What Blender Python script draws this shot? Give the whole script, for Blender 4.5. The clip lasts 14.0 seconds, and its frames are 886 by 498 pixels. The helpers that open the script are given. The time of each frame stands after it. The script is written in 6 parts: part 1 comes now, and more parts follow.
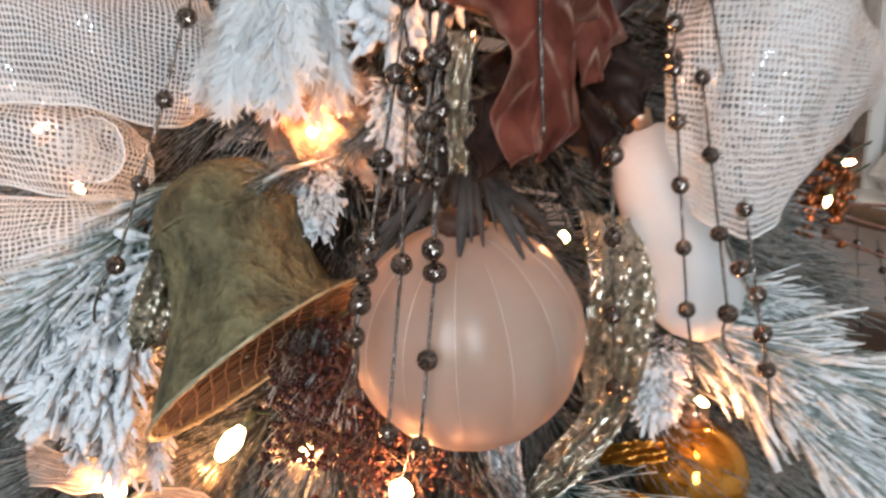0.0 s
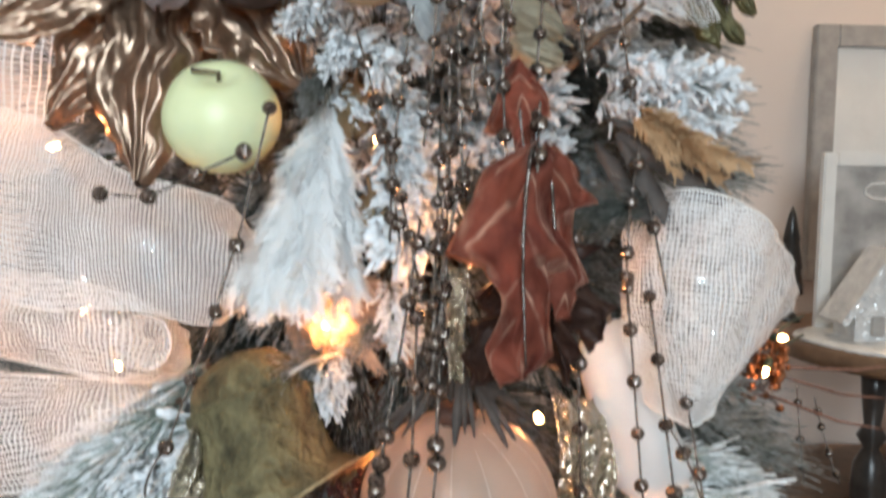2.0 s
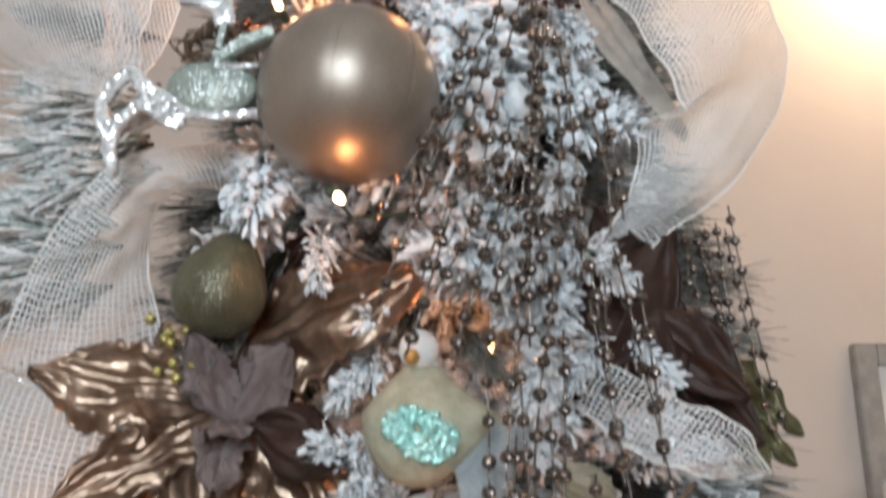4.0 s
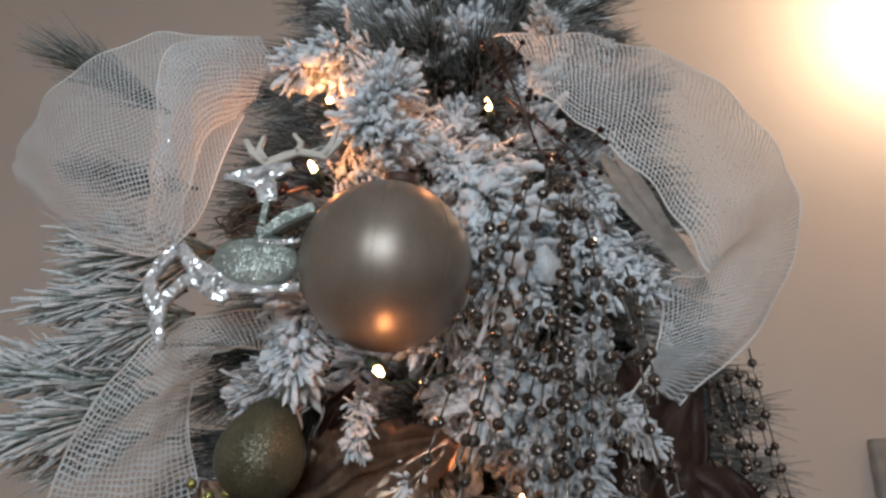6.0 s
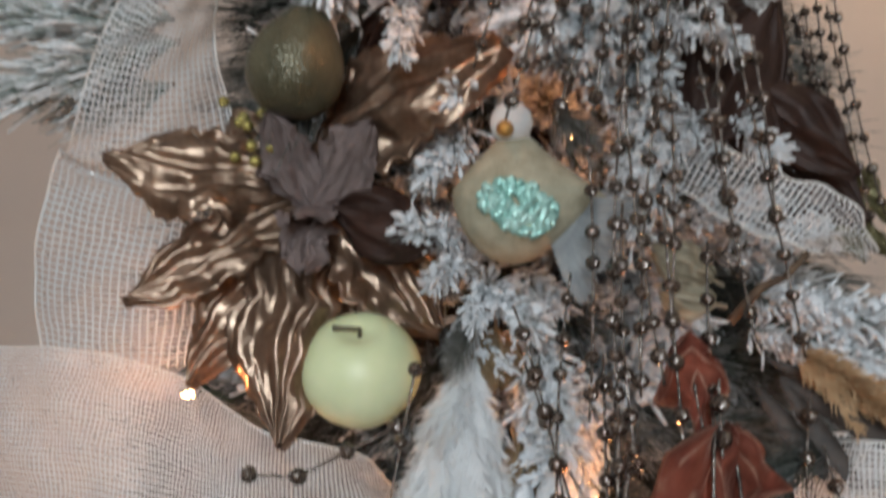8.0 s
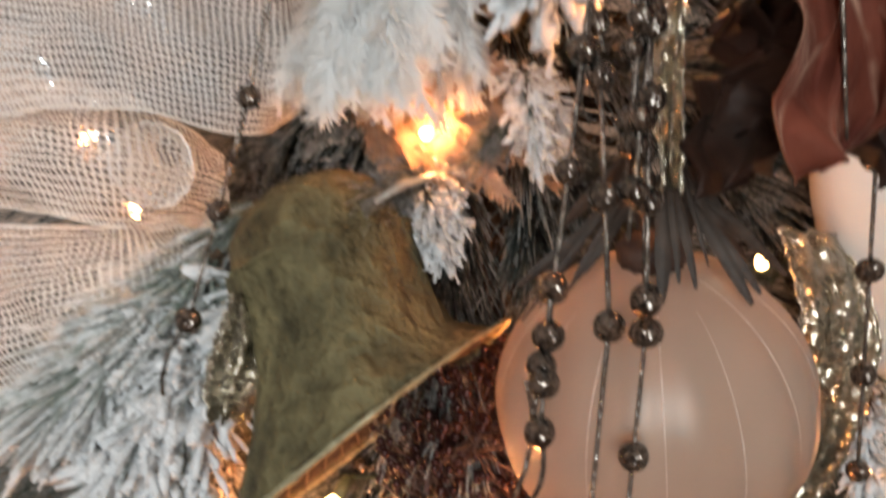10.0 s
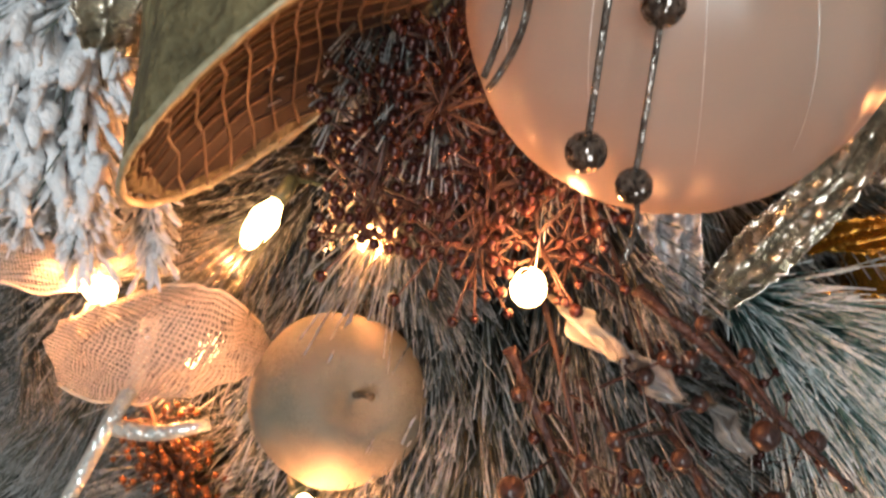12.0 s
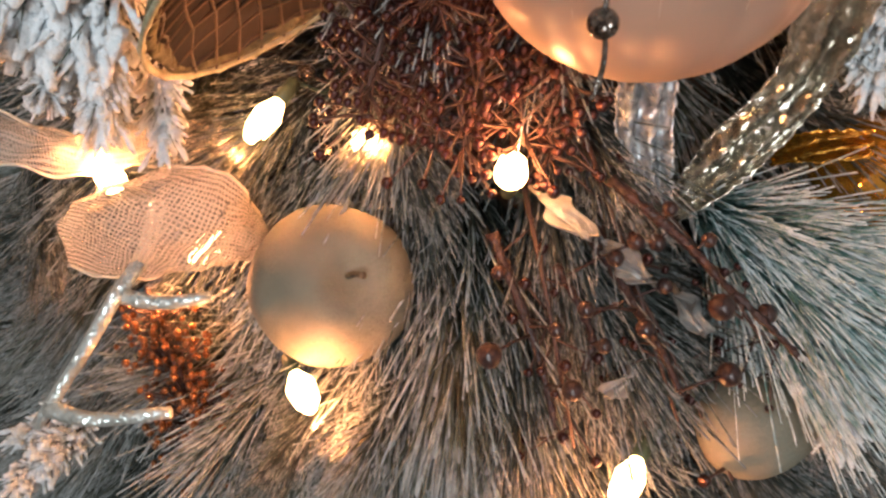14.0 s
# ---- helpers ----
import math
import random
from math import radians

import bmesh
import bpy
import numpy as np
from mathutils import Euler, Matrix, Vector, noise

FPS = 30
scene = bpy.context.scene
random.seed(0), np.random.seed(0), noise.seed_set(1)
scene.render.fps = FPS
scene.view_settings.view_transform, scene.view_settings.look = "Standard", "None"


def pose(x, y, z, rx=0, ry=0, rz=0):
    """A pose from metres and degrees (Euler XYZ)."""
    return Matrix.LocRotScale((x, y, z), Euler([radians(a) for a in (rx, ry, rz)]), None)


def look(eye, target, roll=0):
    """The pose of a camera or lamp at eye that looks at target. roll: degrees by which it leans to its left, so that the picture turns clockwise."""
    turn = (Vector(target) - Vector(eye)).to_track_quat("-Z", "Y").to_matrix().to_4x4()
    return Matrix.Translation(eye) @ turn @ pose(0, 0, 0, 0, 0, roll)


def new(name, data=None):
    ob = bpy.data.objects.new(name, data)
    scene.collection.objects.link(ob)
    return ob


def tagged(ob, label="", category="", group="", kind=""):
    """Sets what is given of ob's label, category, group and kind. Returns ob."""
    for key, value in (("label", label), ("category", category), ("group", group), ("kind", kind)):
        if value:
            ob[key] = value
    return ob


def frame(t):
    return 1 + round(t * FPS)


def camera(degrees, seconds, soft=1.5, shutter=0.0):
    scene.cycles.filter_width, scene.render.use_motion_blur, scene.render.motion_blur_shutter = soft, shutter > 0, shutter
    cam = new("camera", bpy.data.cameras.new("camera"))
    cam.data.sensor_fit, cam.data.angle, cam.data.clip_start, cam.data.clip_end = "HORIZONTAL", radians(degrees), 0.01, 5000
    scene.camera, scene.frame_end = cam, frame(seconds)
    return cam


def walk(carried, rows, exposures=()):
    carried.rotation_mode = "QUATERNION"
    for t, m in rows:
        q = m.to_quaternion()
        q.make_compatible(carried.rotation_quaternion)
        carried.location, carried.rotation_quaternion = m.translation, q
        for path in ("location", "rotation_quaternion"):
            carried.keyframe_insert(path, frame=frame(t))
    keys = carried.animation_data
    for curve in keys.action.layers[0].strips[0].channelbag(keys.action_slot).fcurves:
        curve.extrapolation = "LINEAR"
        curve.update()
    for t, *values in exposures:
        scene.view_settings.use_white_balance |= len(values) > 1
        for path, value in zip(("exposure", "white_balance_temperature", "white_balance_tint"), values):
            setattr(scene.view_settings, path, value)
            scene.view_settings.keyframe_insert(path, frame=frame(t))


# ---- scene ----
cam = camera(54.2, 14.0, soft=2.6, shutter=0.6)
PATH = [
    (0, (0.018, 0.014, 1.313), (-0.01, 1.968, 0.891), 0.0),
    (0.5, (0.015, -0.032, 1.329), (0.058, 1.929, 0.941), 1.0),
    (1, (0.007, -0.055, 1.334), (0.077, 1.913, 0.989), 1.4),
    (1.5, (0.004, -0.065, 1.347), (0.057, 1.916, 1.077), 1.3),
    (2, (0.002, -0.067, 1.369), (0.046, 1.927, 1.213), 1.1),
    (2.5, (0.001, -0.068, 1.402), (0.032, 1.932, 1.397), 0.7),
    (3, (-0.003, -0.061, 1.424), (-0.007, 1.933, 1.581), 0.3),
    (3.5, (-0.007, -0.068, 1.448), (-0.038, 1.902, 1.791), -0.2),
    (4, (-0.006, -0.079, 1.466), (-0.05, 1.852, 1.988), -0.3),
    (4.2, (-0.005, -0.081, 1.478), (-0.055, 1.833, 2.057), -0.5),
    (5.3, (-0.016, -0.105, 1.512), (-0.066, 1.785, 2.255), -0.75),
    (6.3, (-0.026, -0.115, 1.505), (-0.082, 1.764, 2.187), -0.9),
    (6.5, (-0.03, -0.115, 1.498), (-0.087, 1.771, 2.16), -0.8),
    (7, (-0.037, -0.099, 1.483), (-0.139, 1.837, 1.971), -0.6),
    (7.2, (-0.039, -0.091, 1.476), (-0.156, 1.862, 1.888), -0.4),
    (9.5, (-0.04, 0.075, 1.335), (-0.179, 2.053, 1.077), -1.8),
    (10, (-0.03, 0.116, 1.307), (-0.156, 2.065, 0.878), -1.9),
    (10.5, (-0.023, 0.14, 1.279), (-0.13, 2.059, 0.729), -1.6),
    (11, (-0.023, 0.159, 1.257), (-0.115, 2.041, 0.589), -1.1),
    (11.5, (-0.026, 0.169, 1.236), (-0.118, 2.019, 0.481), -1.0),
    (12, (-0.027, 0.174, 1.221), (-0.118, 1.999, 0.407), -0.9),
    (12.5, (-0.026, 0.171, 1.21), (-0.108, 1.983, 0.368), -0.1),
    (13, (-0.029, 0.169, 1.202), (-0.105, 1.972, 0.34), 0.5),
    (13.5, (-0.028, 0.156, 1.197), (-0.097, 1.955, 0.325), 1.1),
    (14, (-0.025, 0.135, 1.197), (-0.09, 1.947, 0.353), 1.2),
]
EXPOSURES = [(0, 0.08, 6500, 10), (1, 0.28, 6500, 9), (2, 0.30, 6500, 7), (2.5, 0.24, 6500, 6), (3, 0.48, 6400, 4), (4, 0.14, 6500, 8), (5.3, -0.55, 6500, 10), (6.5, -0.72, 6500, 10), (7.2, -0.4, 6500, 10), (9.5, -0.3, 7500, 13), (10.5, -0.12, 7400, 13), (11.2, -0.02, 7100, 11), (12, -0.12, 7100, 11), (14, -0.12, 6900, 10)]
walk(cam, [(t, look(eye, target, roll)) for t, eye, target, roll in PATH], EXPOSURES)

# ---- world and lights ----
world = bpy.data.worlds.new("world")
scene.world = world
world.use_nodes = True
wn = world.node_tree
sky = wn.nodes.new("ShaderNodeTexSky")
sky.sky_type, sky.sun_disc = "NISHITA", False
sky.sun_elevation, sky.sun_rotation = radians(40), radians(180)
wn.links.new(sky.outputs["Color"], wn.nodes["Background"].inputs["Color"])
wn.nodes["Background"].inputs["Strength"].default_value = 0.1


def area_lamp(name, size_x, size_y, watts, colour, m):
    data = bpy.data.lights.new(name, "AREA")
    data.shape, data.size, data.size_y, data.energy, data.color = "RECTANGLE", size_x, size_y, watts, colour
    ob = new(name, data)
    ob.matrix_world = m
    return ob


def point_lamp(name, place, watts, colour, radius):
    data = bpy.data.lights.new(name, "POINT")
    data.energy, data.color, data.shadow_soft_size = watts, colour, radius
    ob = new(name, data)
    ob.location = place
    return ob


WARM = (1.0, 0.37, 0.14)
# daylight through the window behind the camera, and a wall lamp beside the tree
area_lamp("window_daylight", 1.3, 1.3, 88, (0.78, 0.90, 1.0), look((-0.15, -2.6, 2.05), (-0.1, 0.5, 1.5)))
point_lamp("wall_lamp_light", (1.64, 2.42, 3.40), 38, (1.0, 0.74, 0.50), 0.05)


# ---- materials ----
class Nodes:
    """A small wrapper to wire a node material."""

    def __init__(self, name):
        self.mat = bpy.data.materials.new(name)
        self.mat.use_nodes = True
        self.tree = self.mat.node_tree
        self.bsdf = self.tree.nodes["Principled BSDF"]
        self.out = self.tree.nodes["Material Output"]

    def add(self, kind, **values):
        node = self.tree.nodes.new(kind)
        for key, value in values.items():
            node.inputs[key].default_value = value
        return node

    def link(self, a, b):
        self.tree.links.new(a, b)

    def coords(self, which="Object"):
        return self.add("ShaderNodeTexCoord").outputs[which]

    def noise(self, scale, detail=3.0, where=None):
        n = self.add("ShaderNodeTexNoise", Scale=scale, Detail=detail)
        self.link(where if where else self.coords(), n.inputs["Vector"])
        return n.outputs["Fac"]

    def ramp(self, fac, stops):
        r = self.add("ShaderNodeValToRGB")
        while len(r.color_ramp.elements) < len(stops):
            r.color_ramp.elements.new(0.5)
        for e, (at, c) in zip(r.color_ramp.elements, stops):
            e.position, e.color = at, (*c, 1)
        self.link(fac, r.inputs["Fac"])
        return r.outputs["Color"]

    def bump(self, height, strength, distance):
        b = self.add("ShaderNodeBump", Strength=strength, Distance=distance)
        self.link(height, b.inputs["Height"])
        self.link(b.outputs["Normal"], self.bsdf.inputs["Normal"])
        return b

    def math(self, op, a, b):
        m = self.tree.nodes.new("ShaderNodeMath")
        m.operation = op
        for i, v in enumerate((a, b)):
            if isinstance(v, (int, float)):
                m.inputs[i].default_value = v
            else:
                self.link(v, m.inputs[i])
        return m.outputs[0]

    def set(self, **values):
        for key, value in values.items():
            self.bsdf.inputs[key.replace("_", " ")].default_value = value


def plain(name, dark, light, scale=40.0, rough=0.6, metal=0.0, bump=0.3, distance=0.001, fine=400.0, **more):
    """A surface with broad mottling and fine grain."""
    n = Nodes(name)
    broad = n.noise(scale)
    grain = n.noise(fine, 2.0)
    mixed = n.math("ADD", n.math("MULTIPLY", broad, 0.75), n.math("MULTIPLY", grain, 0.25))
    n.link(n.ramp(mixed, [(0.32, dark), (0.68, light)]), n.bsdf.inputs["Base Color"])
    n.set(Roughness=rough, Metallic=metal, **more)
    n.bump(mixed, bump, distance)
    return n.mat


def glitter(name, dark, light, flake=900.0, metal=0.7, rough=0.28, tilt=0.9, scale=60.0):
    """Small flakes, each tilted its own way, so that some catch the lamps."""
    n = Nodes(name)
    v = n.add("ShaderNodeTexVoronoi", Scale=flake)
    n.link(n.coords(), v.inputs["Vector"])
    n.link(n.ramp(n.noise(scale), [(0.3, dark), (0.7, light)]), n.bsdf.inputs["Base Color"])
    g = n.add("ShaderNodeVectorMath")
    g.operation = "SUBTRACT"
    n.link(v.outputs["Color"], g.inputs[0])
    g.inputs[1].default_value = (0.5, 0.5, 0.5)
    s = n.add("ShaderNodeVectorMath")
    s.operation = "SCALE"
    n.link(g.outputs[0], s.inputs[0])
    s.inputs["Scale"].default_value = tilt
    geo = n.add("ShaderNodeNewGeometry")
    a = n.add("ShaderNodeVectorMath")
    a.operation = "ADD"
    n.link(geo.outputs["Normal"], a.inputs[0])
    n.link(s.outputs[0], a.inputs[1])
    norm = n.add("ShaderNodeVectorMath")
    norm.operation = "NORMALIZE"
    n.link(a.outputs[0], norm.inputs[0])
    n.link(norm.outputs[0], n.bsdf.inputs["Normal"])
    n.set(Metallic=metal, Roughness=rough)
    return n.mat


def needle_material(name, green_dark, green_light, snow_from, snow_to, snow_dark=(0.70, 0.74, 0.77), snow_light=(0.86, 0.88, 0.90)):
    """Needles whose outer part carries flock; v runs from the foot to the tip."""
    n = Nodes(name)
    uv = n.add("ShaderNodeSeparateXYZ")
    n.link(n.coords("UV"), uv.inputs[0])
    broken = n.math("ADD", uv.outputs["Y"], n.math("MULTIPLY", n.math("SUBTRACT", n.noise(160.0, 4.0), 0.5), 1.3))
    cover = n.ramp(broken, [(snow_from, (0, 0, 0)), (snow_to, (1, 1, 1))])
    green = n.ramp(n.noise(90.0), [(0.3, green_dark), (0.7, green_light)])
    snow = n.ramp(n.noise(300.0), [(0.3, snow_dark), (0.7, snow_light)])
    mix = n.tree.nodes.new("ShaderNodeMix")
    mix.data_type = "RGBA"
    n.link(cover, mix.inputs[0])
    n.link(green, mix.inputs[6])
    n.link(snow, mix.inputs[7])
    n.link(mix.outputs[2], n.bsdf.inputs["Base Color"])
    n.set(Roughness=0.75)
    n.bump(n.noise(380.0, 5.0), 0.9, 0.0022)
    return n.mat


def net_material(name, colour, cell, cover, film):
    """Woven net: threads along u and v in metres, holes between, thin film and flecks of tinsel."""
    n = Nodes(name)
    uv = n.add("ShaderNodeSeparateXYZ")
    n.link(n.coords("UV"), uv.inputs[0])
    wob = n.math("MULTIPLY", n.math("SUBTRACT", n.noise(70.0, 1.0, n.coords("UV")), 0.5), 0.0016)
    threads = []
    for axis in ("X", "Y"):
        f = n.math("FRACT", n.math("DIVIDE", n.math("ADD", uv.outputs[axis], wob), cell), 0)
        threads.append(n.math("LESS_THAN", f, cover))
    solid = n.math("MAXIMUM", n.math("MAXIMUM", threads[0], threads[1]), film)
    v = n.add("ShaderNodeTexVoronoi", Scale=1300.0)
    n.link(n.coords("UV"), v.inputs["Vector"])
    split = n.add("ShaderNodeSeparateXYZ")
    n.link(v.outputs["Color"], split.inputs[0])
    fleck = n.math("GREATER_THAN", split.outputs["X"], 0.982)
    solid = n.math("MAXIMUM", solid, fleck)
    n.link(n.ramp(n.noise(30.0), [(0.3, tuple(c * 0.82 for c in colour)), (0.7, colour)]), n.bsdf.inputs["Base Color"])
    n.link(n.math("MULTIPLY", fleck, 0.9), n.bsdf.inputs["Metallic"])
    n.link(n.math("SUBTRACT", 0.6, n.math("MULTIPLY", fleck, 0.4)), n.bsdf.inputs["Roughness"])
    glow = n.add("ShaderNodeBsdfTranslucent")
    glow.inputs["Color"].default_value = (*colour, 1)
    both = n.add("ShaderNodeMixShader", Fac=0.35)
    n.link(n.bsdf.outputs[0], both.inputs[1])
    n.link(glow.outputs[0], both.inputs[2])
    clear = n.add("ShaderNodeBsdfTransparent")
    mix = n.add("ShaderNodeMixShader")
    n.link(solid, mix.inputs["Fac"])
    n.link(clear.outputs[0], mix.inputs[1])
    n.link(both.outputs[0], mix.inputs[2])
    n.link(mix.outputs[0], n.out.inputs["Surface"])
    return n.mat


def thin_material(name, dark, light, scale, rough, through_fac, bump=0.3, distance=0.001, metal=0.0):
    """A thin shell that lets some light through."""
    n = Nodes(name)
    c = n.ramp(n.noise(scale), [(0.3, dark), (0.7, light)])
    n.link(c, n.bsdf.inputs["Base Color"])
    n.set(Roughness=rough, Metallic=metal)
    n.bump(n.noise(scale * 9), bump, distance)
    t = n.add("ShaderNodeBsdfTranslucent")
    n.link(c, t.inputs["Color"])
    m = n.add("ShaderNodeMixShader", Fac=through_fac)
    n.link(n.bsdf.outputs[0], m.inputs[1])
    n.link(t.outputs[0], m.inputs[2])
    n.link(m.outputs[0], n.out.inputs["Surface"])
    return n.mat


def lit(name, colour, strength):
    n = Nodes(name)
    n.set(Base_Color=(*colour, 1), Emission_Color=(*colour, 1), Emission_Strength=strength)
    return n.mat


def velvet(name, dark, light, worn):
    """Crushed velvet leaf cloth: soft blotches, pale rubbed side veins and edges; u runs across, v along the leaf."""
    n = Nodes(name)
    fac = n.noise(48.0, 5.0)
    cloth = n.ramp(fac, [(0.35, dark), (0.55, tuple((a + b) / 2 for a, b in zip(dark, light))), (0.75, light)])
    uv = n.add("ShaderNodeSeparateXYZ")
    n.link(n.coords("UV"), uv.inputs[0])
    across = n.math("ABSOLUTE", n.math("SUBTRACT", n.math("MULTIPLY", uv.outputs["X"], 2.0), 1.0), 0)
    wander = n.math("MULTIPLY", n.math("SUBTRACT", n.noise(35.0, 2.0), 0.5), 0.9)
    rib = n.math("ABSOLUTE", n.math("SUBTRACT", n.math("FRACT", n.math("ADD", n.math("SUBTRACT", n.math("MULTIPLY", uv.outputs["Y"], 4.0), n.math("MULTIPLY", across, 1.5)), wander), 0), 0.5), 0)
    rib = n.ramp(rib, [(0.0, (1, 1, 1)), (0.10, (0, 0, 0))])
    edge = n.ramp(n.math("ADD", across, n.math("MULTIPLY", wander, 0.35)), [(0.80, (0, 0, 0)), (1.0, (1, 1, 1))])
    rub = n.math("MULTIPLY", n.math("MAXIMUM", rib, edge), n.ramp(n.noise(70.0, 3.0), [(0.40, (0.05, 0.05, 0.05)), (0.65, (0.9, 0.9, 0.9))]))
    mix = n.tree.nodes.new("ShaderNodeMix")
    mix.data_type = "RGBA"
    mix.inputs[7].default_value = (*worn, 1)
    n.link(rub, mix.inputs[0])
    n.link(cloth, mix.inputs[6])
    n.link(mix.outputs[2], n.bsdf.inputs["Base Color"])
    n.set(Roughness=0.8, Sheen_Weight=0.6, Sheen_Roughness=0.35, Sheen_Tint=(0.9, 0.55, 0.42, 1))
    n.bump(n.math("ADD", n.noise(200.0, 4.0), n.math("MULTIPLY", rib, 0.5)), 0.5, 0.002)
    return n.mat


FLOCKED = needle_material("flocked_needle", (0.05, 0.075, 0.06), (0.13, 0.17, 0.13), 0.05, 0.45)
FROSTED = needle_material("frosted_needle", (0.045, 0.055, 0.038), (0.12, 0.125, 0.085), 0.5, 1.4, (0.24, 0.245, 0.235), (0.42, 0.43, 0.425))
GREEN = needle_material("green_needle", (0.020, 0.030, 0.025), (0.068, 0.080, 0.066), 0.75, 1.6, (0.15, 0.155, 0.15), (0.30, 0.305, 0.30))
BLUEGREEN = needle_material("blue_green_needle", (0.05, 0.15, 0.14), (0.15, 0.30, 0.275), 0.5, 1.15, (0.56, 0.62, 0.63), (0.76, 0.81, 0.82))
MINT = needle_material("mint_needle", (0.15, 0.20, 0.165), (0.33, 0.39, 0.345), 0.25, 0.85, (0.66, 0.69, 0.70), (0.84, 0.86, 0.87))
BARK = plain("bark", (0.05, 0.03, 0.02), (0.16, 0.10, 0.06), 120, 0.85, bump=0.6, distance=0.002)
BARK_RED = plain("red_bark", (0.12, 0.05, 0.03), (0.26, 0.12, 0.08), 150, 0.7)
NET = net_material("white_net", (0.88, 0.92, 0.94), 0.0029, 0.35, 0.10)
WIDE_NET = net_material("wide_white_net", (0.86, 0.90, 0.92), 0.0036, 0.27, 0.03)
BURLAP = net_material("cream_net", (0.46, 0.42, 0.38), 0.0015, 0.42, 0.14)
BEAD = glitter("bead_glass", (0.050, 0.040, 0.036), (0.28, 0.245, 0.22), 4.4, 0.92, 0.10, 0.75, 2.2)
CORD = glitter("bead_cord", (0.07, 0.06, 0.055), (0.36, 0.33, 0.30), 1500, 0.8, 0.25, 0.9, 300)
PEARL = thin_material("frosted_pearl", (0.42, 0.335, 0.275), (0.50, 0.41, 0.34), 18, 0.34, 0.34, 0.1, 0.0004)
FROSTLINE = glitter("frost_line", (0.56, 0.50, 0.44), (0.78, 0.74, 0.69), 900, 0.3, 0.3, 0.6, 120)
TWIG = glitter("frost_glitter", (0.44, 0.48, 0.46), (0.70, 0.74, 0.72), 900, 0.6, 0.28, 0.8, 120)
PEWTER = plain("pewter_pearl", (0.23, 0.19, 0.155), (0.33, 0.28, 0.235), 20, 0.43, 0.65, 0.08, 0.0003, Coat_Weight=0.3, Coat_Roughness=0.3)
MOSS = plain("moss_gold", (0.042, 0.036, 0.016), (0.20, 0.172, 0.085), 52, 0.8, 0.05, 1.0, 0.016, 190)
RIM_GOLD = plain("rim_gold", (0.20, 0.18, 0.10), (0.48, 0.45, 0.30), 150, 0.5, 0.2, 0.5, 0.001)
RUST_NET = plain("rust_net", (0.045, 0.024, 0.013), (0.095, 0.055, 0.032), 90, 0.6, 0.1)
# near black, so the shade inside the bell is put into the colour
MOUTH_SHADE = plain("mouth_shade", (0.006, 0.003, 0.002), (0.018, 0.008, 0.005), 60, 0.95)
BRONZE = plain("bronze_foil", (0.26, 0.175, 0.125), (0.60, 0.45, 0.34), 45, 0.32, 0.85, 0.5, 0.002, 260)
UMBER = plain("umber_satin", (0.035, 0.018, 0.014), (0.105, 0.052, 0.038), 40, 0.55, 0.0, 0.4, 0.002)
MAUVE = plain("mauve_felt", (0.27, 0.21, 0.20), (0.38, 0.30, 0.285), 60, 0.8, 0.0, 0.3, 0.001)
VELVET = velvet("rust_velvet", (0.14, 0.026, 0.016), (0.42, 0.125, 0.075), (0.72, 0.46, 0.34))
FEATHER = thin_material("white_feather", (0.86, 0.88, 0.89), (0.93, 0.94, 0.94), 60, 0.8, 0.5)
BLUEFEATHER = thin_material("blue_grey_feather", (0.16, 0.18, 0.19), (0.42, 0.45, 0.46), 60, 0.7, 0.3)
GREYFEATHER = thin_material("grey_feather", (0.022, 0.017, 0.015), (0.095, 0.072, 0.058), 70, 0.6, 0.2)
PEACHFEATHER = thin_material("peach_feather", (0.34, 0.22, 0.15), (0.66, 0.50, 0.38), 120, 0.6, 0.35)
PALEFEATHER = thin_material("pale_grey_feather", (0.34, 0.33, 0.31), (0.58, 0.57, 0.54), 60, 0.6, 0.35)
TANFEATHER = thin_material("tan_feather", (0.42, 0.26, 0.13), (0.62, 0.43, 0.26), 45, 0.7, 0.2)
APPLE = plain("pale_apple", (0.60, 0.68, 0.40), (0.72, 0.78, 0.50), 14, 0.42, 0.0, 0.05, 0.0003, 90, Subsurface_Weight=0.15, Subsurface_Radius=(0.01, 0.01, 0.006), Subsurface_Scale=0.5)
DULL_APPLE = glitter("frosted_apple", (0.125, 0.118, 0.085), (0.20, 0.19, 0.145), 1500, 0.0, 0.65, 0.3, 30)
PEAR = glitter("olive_glitter", (0.075, 0.070, 0.042), (0.15, 0.138, 0.085), 1300, 0.35, 0.35, 0.6, 40)
STALK = plain("stalk", (0.05, 0.04, 0.025), (0.14, 0.11, 0.07), 200, 0.7)
LINEN = plain("linen", (0.26, 0.245, 0.17), (0.42, 0.39, 0.29), 90, 0.85, 0.0, 0.8, 0.001, 700)
TEAL = glitter("teal_rhinestone", (0.22, 0.52, 0.46), (0.52, 0.80, 0.74), 500, 0.35, 0.15, 0.9, 80)
ORANGE = plain("orange_felt", (0.55, 0.28, 0.06), (0.70, 0.40, 0.12), 200, 0.7)
SILVER = glitter("silver_glitter", (0.55, 0.58, 0.60), (0.90, 0.91, 0.92), 420, 0.55, 0.25, 0.9, 220)
POD = glitter("pod_glitter", (0.20, 0.235, 0.21), (0.38, 0.42, 0.385), 900, 0.35, 0.35, 0.6, 60)
ANTLER = plain("antler_cream", (0.50, 0.46, 0.40), (0.68, 0.64, 0.57), 120, 0.6, 0.0, 0.4, 0.001)
FOIL = glitter("champagne_foil", (0.58, 0.54, 0.43), (0.84, 0.81, 0.72), 300, 0.9, 0.2, 0.8, 50)
